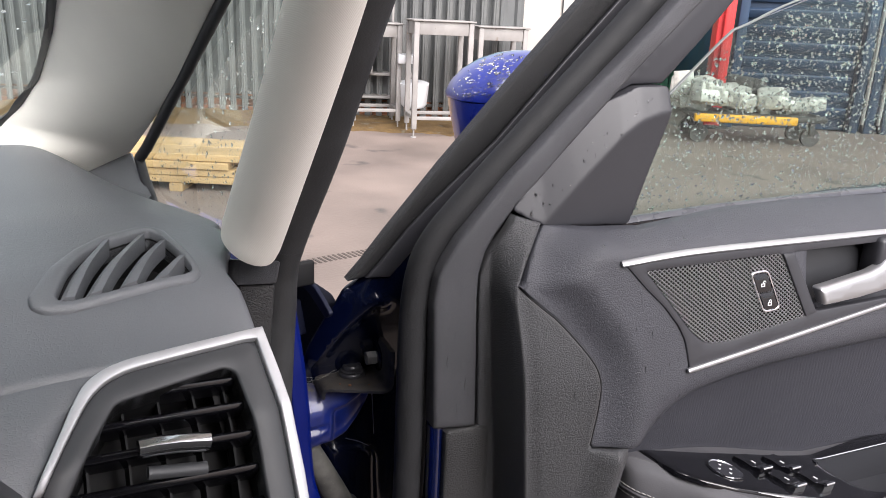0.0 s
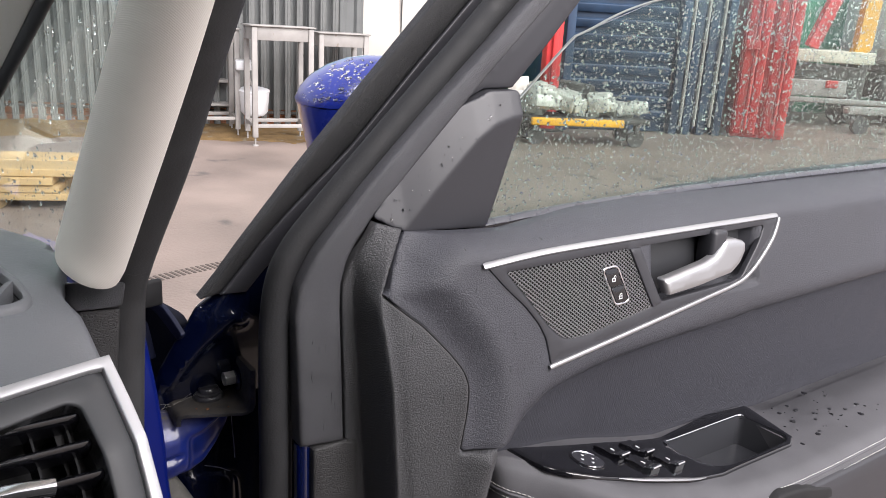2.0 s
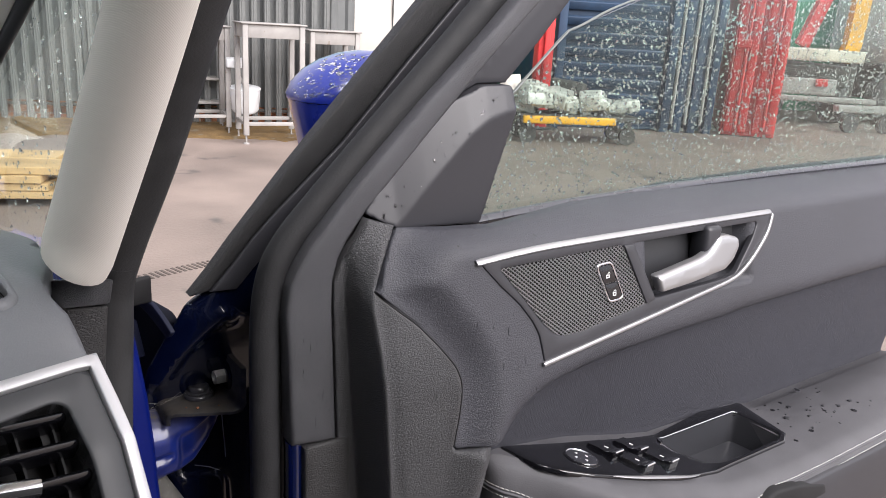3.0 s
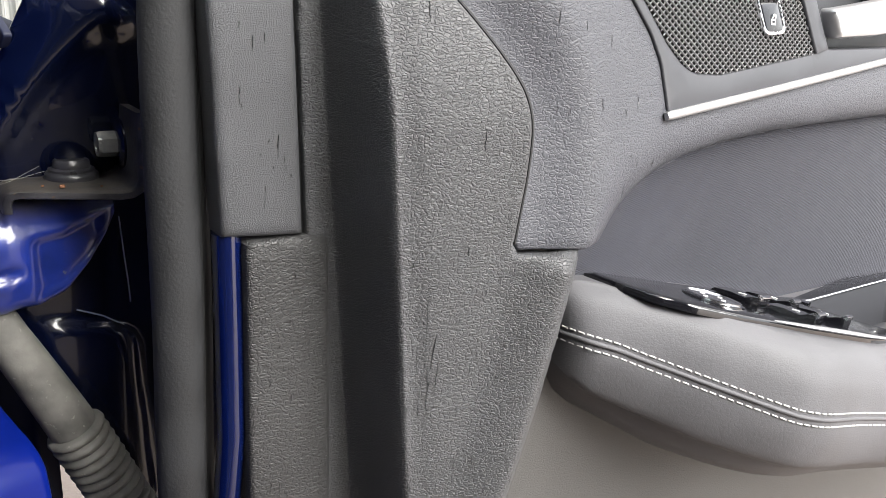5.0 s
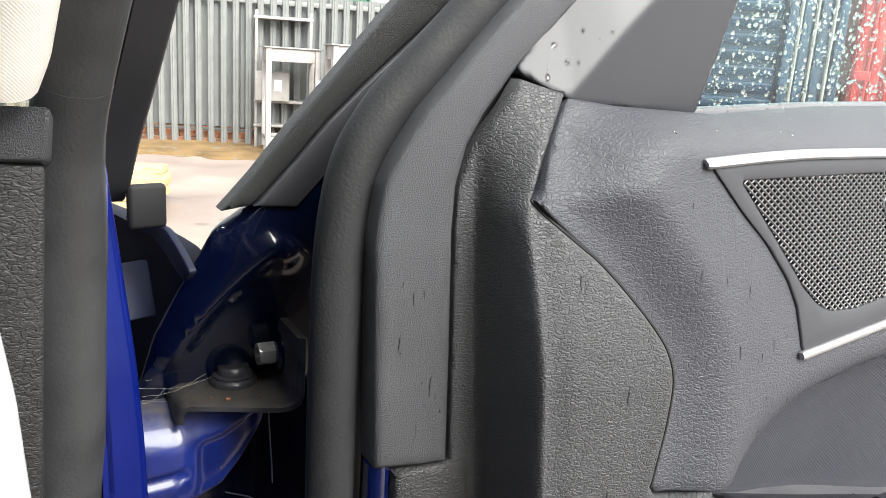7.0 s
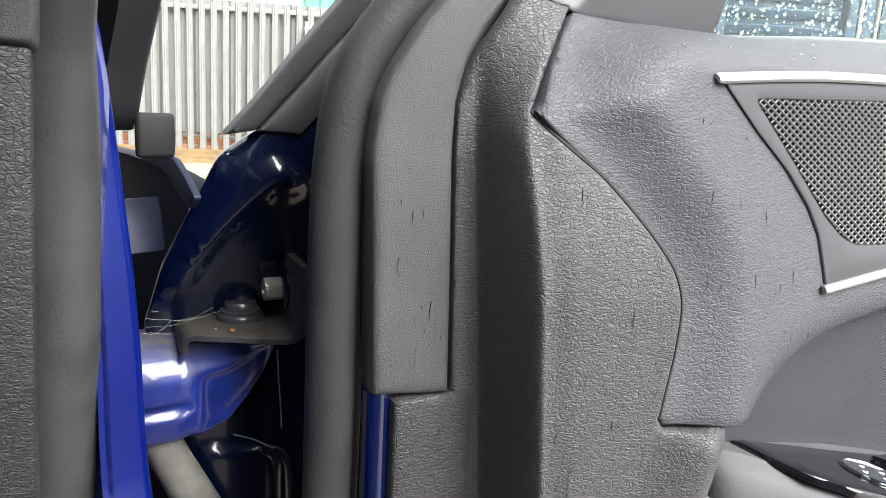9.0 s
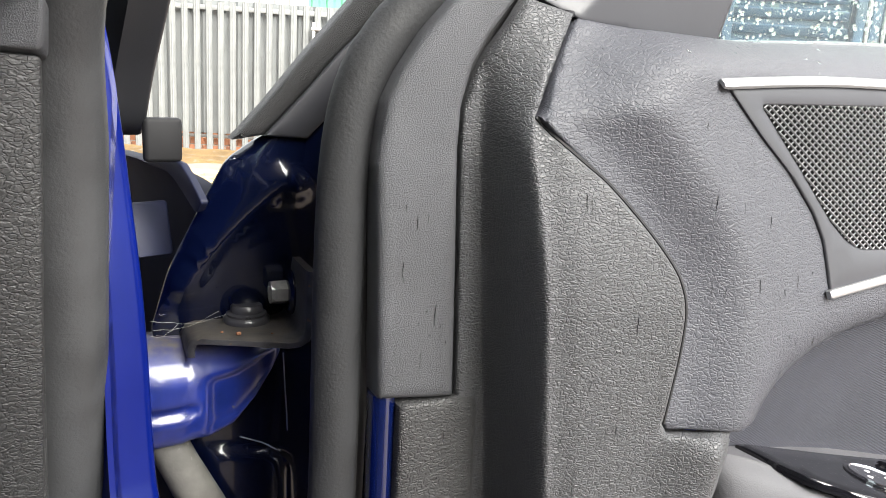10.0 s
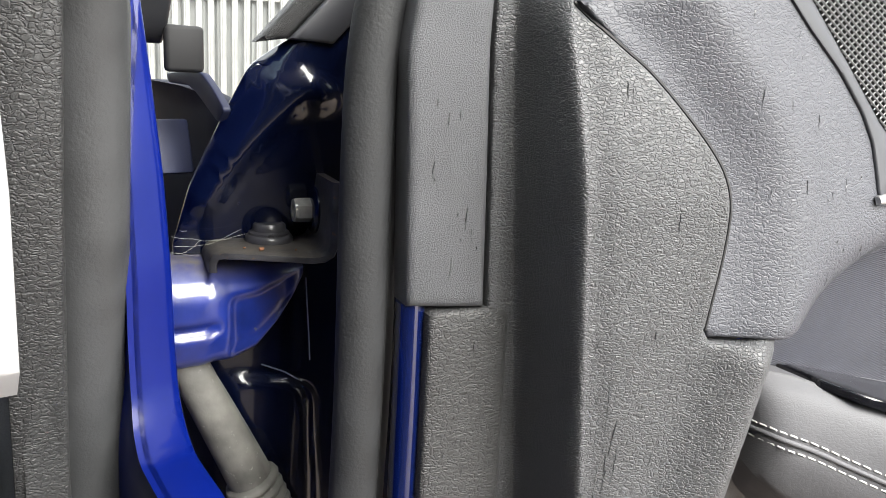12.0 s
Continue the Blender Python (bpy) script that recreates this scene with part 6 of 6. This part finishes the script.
for x in (1.42, 1.59, 1.78):
    part("lock_bar", lathe([(0.018, 0.1), (0.018, 2.4)], Matrix.Translation((x, -0.06, 0)), 10), TABLEMETAL, blue)
red = thing("red_container", "bright red steel container end with upright ribs", "container", pose(5.12, 8.18, 0, 0, 0, -26))
part("box", rbox((0.60, 2.6, 2.5), (0.30, 1.36, 1.26), 0.01), CONTRED, red)
for x in (0.07, 0.22, 0.38, 0.53):
    part("rib", rbox((0.10, 0.08, 2.4), (x, 0.03, 1.25), 0.02), CONTRED, red)
for x in (0.145, 0.455):
    part("lock_bar", lathe([(0.017, 0.1), (0.017, 2.4)], Matrix.Translation((x, -0.03, 0)), 10), CONTRED, red)
part("hinge_plate", rbox((0.16, 0.05, 0.10), (0.10, -0.03, 1.05), 0.01), CONTRED, red)
red2 = thing("red_post", "tall red steel post beside the blue container", "post", pose(2.92, 8.35, 0, 0, 0, -4))
part("column", rbox((0.17, 0.20, 2.5), (0.0, 0, 1.25), 0.01), CONTRED, red2)
part("column_rib", rbox((0.06, 0.05, 2.3), (0.0, -0.12, 1.25), 0.01), CONTRED, red2)
part("base_plate", rbox((0.34, 0.34, 0.03), (0, 0, 0.015), 0.005), DIRTY, red2)

# scrap trolley
trol = thing("scrap_trolley", "low trolley with a yellow side bar", "trolley", pose(2.88, 7.42, 0, 0, 0, -2))
part("side_bar", rbox((0.95, 0.05, 0.075), (-0.02, -0.22, 0.235), 0.012), YELLOW, trol)
part("deck", rbox((1.25, 0.5, 0.05), (0.12, 0.05, 0.25), 0.01), DIRTY, trol)
for sx in (-0.42, 0.62):
    for sy in (-0.15, 0.22):
        part("castor", lathe([(0.03, -0.02), (0.085, -0.025), (0.085, 0.025), (0.03, 0.02)], Matrix.Translation((sx, sy, 0.085)) @ Matrix.Rotation(radians(90), 4, "X"), 16), DIRTY, trol)
        part("castor_fork", rbox((0.05, 0.07, 0.12), (sx, sy, 0.175), 0.006), DIRTY, trol)


def lump(seed, size, at, n=3):
    """Rough cast piece: a knobbly block of merged rounded boxes."""
    r = random.Random(seed)
    bms = []
    for k in range(n):
        s = [size[i] * r.uniform(0.3, 0.8) for i in range(3)]
        o = [size[i] * r.uniform(-0.28, 0.28) for i in range(3)]
        o[2] = -size[2] / 2 + s[2] / 2 + (0 if k < 2 else size[2] * 0.25)
        bms.append(rbox(s, o, min(s) * 0.12, Matrix.Rotation(r.uniform(-0.7, 0.7), 4, "Z") @ Matrix.Rotation(r.uniform(-0.25, 0.25), 4, "Y") @ Matrix.Rotation(r.uniform(-0.2, 0.2), 4, "X")))
    bm = joined(*bms)
    bmesh.ops.translate(bm, verts=bm.verts, vec=at)
    return bm


for k, (x, y, sx, sy, sz, m) in enumerate(((-0.38, 0.0, 0.34, 0.3, 0.30, ALLOY), (-0.10, 0.05, 0.40, 0.34, 0.27, ALLOY), (0.22, 0.02, 0.32, 0.3, 0.24, ALLOY), (0.50, 0.05, 0.44, 0.28, 0.16, ALLOY), (0.05, 0.22, 0.5, 0.2, 0.32, DIRTY), (-0.50, 0.2, 0.3, 0.2, 0.34, ALLOY))):
    casting = thing("scrap_casting", ("pale alloy engine casting on the trolley", "dark iron casting on the trolley", "white crushed panel on the trolley")[0 if m is ALLOY else 1 if m is DIRTY else 2], "scrap", trol.matrix_world @ Matrix.Translation((x + 0.05, y, 0.275)))
    part("casting_body", lump(40 + k, (sx, sy, sz), (0, 0, sz / 2), 8), m, casting)
    for j in range(2):
        part("flange", lathe([(0.05, 0.0), (0.05, 0.02), (0.03, 0.03), (0.03, 0.07)], Matrix.Translation((sx * (0.25 - 0.5 * j), -sy * 0.35, sz * 0.5)) @ Matrix.Rotation(radians(90), 4, "X"), 14), m, casting)

# far right: truck, green container, yellow jib
green = thing("green_container", "green steel container in the far yard", "container", pose(7.3, 11.4, 0, 0, 0, -8))
part("box", rbox((3.2, 2.0, 2.4), (1.2, 1.0, 1.22), 0.02), GREEN, green)
for x in np.arange(-0.3, 2.8, 0.35):
    part("rib", rbox((0.14, 0.06, 2.2), (float(x), 0.0, 1.25), 0.02), GREEN, green)
truck = thing("flatbed_truck", "white and grey flatbed truck with red lamp", "truck", pose(6.75, 9.6, 0, 0, 0, -12))
part("bed", rbox((1.25, 2.4, 0.16), (0.58, 1.3, 0.94), 0.02), mat("cream_paint", (0.62, 0.58, 0.48), 0.5, mottle=0.2, mottle_scale=4), truck)
part("chassis", rbox((1.0, 2.3, 0.30), (0.6, 1.35, 0.66), 0.03), DIRTY, truck)
part("bumper", rbox((1.4, 0.10, 0.07), (0.7, 0.0, 0.36), 0.015), TABLEMETAL, truck)
part("tail_panel", rbox((0.8, 0.06, 0.22), (0.45, 0.05, 0.52), 0.02), TABLEMETAL, truck)
part("tail_lamp", rbox((0.16, 0.05, 0.10), (0.62, 0.0, 0.58), 0.015), CONTRED, truck)
for x in (0.15, 1.05):
    part("wheel", lathe([(0.12, -0.09), (0.26, -0.10), (0.29, -0.07), (0.29, 0.07), (0.26, 0.10)], Matrix.Translation((x, 0.5, 0.29)) @ Matrix.Rotation(radians(90), 4, "Y"), 22), RUBBER, truck)
cart = thing("jack_cart", "low grey wheeled jack", "jack", pose(7.35, 8.75, 0))
part("frame_bar", rbox((0.9, 0.12, 0.10), (0.25, 0.1, 0.30), 0.02), TABLEMETAL, cart)
for x in (0.0, 0.55):
    part("wheel", lathe([(0.03, -0.03), (0.12, -0.035), (0.12, 0.035), (0.03, 0.03)], Matrix.Translation((x, 0.05, 0.12)) @ Matrix.Rotation(radians(90), 4, "X"), 18), RUBBER, cart)
    part("bracket", rbox((0.05, 0.05, 0.2), (x, 0.1, 0.2), 0.006), TABLEMETAL, cart)
jib = thing("yellow_lift_arm", "yellow and red lifting arm on a post", "hoist", pose(8.0, 9.9, 0))
part("post", rbox((0.14, 0.14, 1.0), (0.1, 0, 0.5), 0.02), DIRTY, jib)
part("arm", sweep([Vector((-0.02, 0, 0.86)), Vector((0.06, 0, 1.1)), Vector((0.08, 0, 1.75)), Vector((0.0, 0, 2.2))], [(-0.12, -0.06), (0.12, -0.06), (0.12, 0.06), (-0.12, 0.06)], up=(0, -1, 0)), YELLOW, jib)
part("red_arm", sweep([Vector((-0.60, 0.2, 1.05)), Vector((-0.30, 0.2, 1.85))], [(-0.09, -0.05), (0.09, -0.05), (0.09, 0.05), (-0.09, 0.05)], up=(0, -1, 0)), CONTRED, jib)
part("tie", rbox((1.0, 0.06, 0.06), (-0.45, 0.1, 1.0), 0.01), TABLEMETAL, jib)
cab = thing("white_truck_cab", "white truck cab in the far yard", "truck", pose(8.55, 9.7, 0, 0, 0, -6))
part("cab_body", rbox((1.6, 1.8, 1.4), (0.8, 0.9, 1.55), 0.08), WHITEPL, cab)
part("lower_body", rbox((1.5, 1.7, 0.55), (0.8, 0.9, 0.62), 0.05), DIRTY, cab)
part("side_glass", rbox((0.5, 0.03, 0.45), (0.55, 0.0, 1.75), 0.02), GLOSS, cab)
for x in (0.3, 1.3):
    part("wheel", lathe([(0.15, -0.1), (0.36, -0.11), (0.4, -0.08), (0.4, 0.08), (0.36, 0.11)], Matrix.Translation((x, 0.15, 0.40)) @ Matrix.Rotation(radians(90), 4, "X"), 22), RUBBER, cab)
far = thing("far_shed", "grey profiled sheds closing the far side of the yard", "building", pose(0, 14.5, 0), kind="structure")
part("wall", ribbed(26.0, 4.5, 0.4, 0.05, 0.0), CLADDING, far, smooth=False)


# ---- streaks and spots of rain on the door trim ----
def streaks(name, seed, n, spot, length, label):
    """Thin wet run-marks lying on a panel, as one mesh."""
    r = random.Random(seed)
    verts, faces = [], []
    for _ in range(n):
        u, z, wf = spot(r)
        ln, half = length[0] + (length[1] - length[0]) * r.random() ** 2.5, r.uniform(0.00012, 0.00034)
        lean = r.uniform(-0.10, 0.04)
        k = 7
        s = len(verts)
        for i in range(k):
            t = i / (k - 1)
            uu, zz = u + lean * ln * t + r.uniform(-0.0003, 0.0003), z - ln * t
            h = half * (0.4 + 0.6 * math.sin(math.pi * min(1, t + 0.12))) * r.uniform(0.6, 1.2)
            w = wf(uu, zz) + 0.0003
            verts += [DOOR @ L(uu - h, w, zz), DOOR @ L(uu, w + h * 0.5, zz), DOOR @ L(uu + h, w, zz)]
        for i in range(k - 1):
            a = s + 3 * i
            faces += [(a, a + 1, a + 4, a + 3), (a + 1, a + 2, a + 5, a + 4)]
    me = bpy.data.meshes.new(name)
    me.from_pydata(verts, [], faces)
    me.materials.append(GLOSS)
    return tagged(new(name, me), label, "water marks", kind="stuff")


def kick_spot(r):
    while True:
        u, z = r.uniform(0.006, 0.10), r.uniform(0.45, 0.83)
        if u < lerp_table([(0.45, 0.06), (0.66, 0.095), (0.68, 0.062), (0.75, 0.064), (0.83, 0.01)], z):
            return u, z, kick_w


streaks("water_streaks", 21, 44, kick_spot, (0.0015, 0.018), "dark rain streaks on the grained door panel")
streaks("water_streaks", 22, 14, lambda r: (r.uniform(-0.072, -0.036), r.uniform(0.70, 0.82), lambda u, z: -0.062 - 0.12 * max(0, -0.045 - u)), (0.002, 0.014), "dark scratches and rain streaks on the frame plate")
streaks("water_streaks", 23, 34, lambda r: (r.uniform(0.078, 0.18), r.uniform(0.70, 0.90), main_w), (0.002, 0.010), "dark rain streaks on the soft upper trim")
streaks("water_streaks", 25, 6, lambda r: (r.uniform(0.010, 0.030), r.uniform(0.60, 0.665), kick_w), (0.02, 0.05), "long rain runs on the grained door panel")
streaks("water_streaks", 24, 10, lambda r: (r.uniform(-0.058, -0.03), r.uniform(0.45, 0.66), lambda u, z: -0.0612), (0.002, 0.012), "dark rain streaks on the end strip")


def sill_spot(r):
    u, z = r.uniform(0.03, 0.45), r.uniform(0.892, 0.905)
    return DOOR @ L(u, main_w(u, z), z), D3 @ L(0, 0.6, 0.8)


def sail_spot(r):
    while True:
        u, z = r.uniform(0.01, 0.15), r.uniform(0.92, 1.04)
        if -(u - 0.029) * 0.69 + (z - 0.913) * 0.72 > 0.006 and z < 0.925 + u * 0.85:
            return DOOR @ L(u, sail_w(u, z), z), D3 @ L(-0.2, 0.9, 0.3)


def arm_spot(r):
    u = r.uniform(0.60, 0.85)
    w = r.uniform(0.0, 0.10)
    return DOOR @ L(u, w, arm_top(u)), D3 @ L(0, 0.05, 1)


tagged(new("rain_drops", drops(14, sill_spot, 0.0006, 0.0014, 0.15, 31, 1.2)), "rain beads on the window sill trim", "rain drops", kind="stuff")
tagged(new("rain_drops", drops(28, sail_spot, 0.0007, 0.0017, 0.3, 32, 0.8)), "rain beads on the mirror corner cover", "rain drops", kind="stuff")
wet = drops(34, arm_spot, 0.0012, 0.0045, 0.06, 33, 0.5, 10)
wet.materials[0] = mat("wet_leather_spot", (0.012, 0.012, 0.014), 0.25, mottle=0.1)
tagged(new("rain_drops", wet), "dark rain spots on the armrest", "rain drops", kind="stuff")


# ---- cobweb and dust on the hinge ----
def cobweb():
    r = random.Random(71)
    ends = [((-0.196, -0.20, 0.697), (-0.141, -0.20, 0.699)), ((-0.194, -0.20, 0.690), (-0.150, -0.20, 0.701)), ((-0.190, -0.205, 0.700), (-0.182, -0.205, 0.708)), ((-0.192, -0.21, 0.683), (-0.160, -0.20, 0.690)), ((-0.183, -0.20, 0.679), (-0.165, -0.20, 0.684)), ((-0.196, -0.20, 0.686), (-0.178, -0.20, 0.694))]
    bms = []
    for (a, b) in ends:
        pts = []
        for i in range(9):
            t = i / 8
            p = L(*a).lerp(L(*b), t)
            p.z -= 0.004 * math.sin(math.pi * t) + r.uniform(-0.0006, 0.0006)
            pts.append(DOOR @ p)
        bms.append(sweep(pts, oval(0.00010, 0.00010, 5), up=(0.3, 0.5, 0.8)))
    return joined(*bms)


web = part("cobweb", cobweb(), mat("cobweb_threads", (0.30, 0.29, 0.26), 0.8, mottle=0.1))
tagged(web, "dusty cobweb threads on the door hinge", "cobweb", kind="stuff")
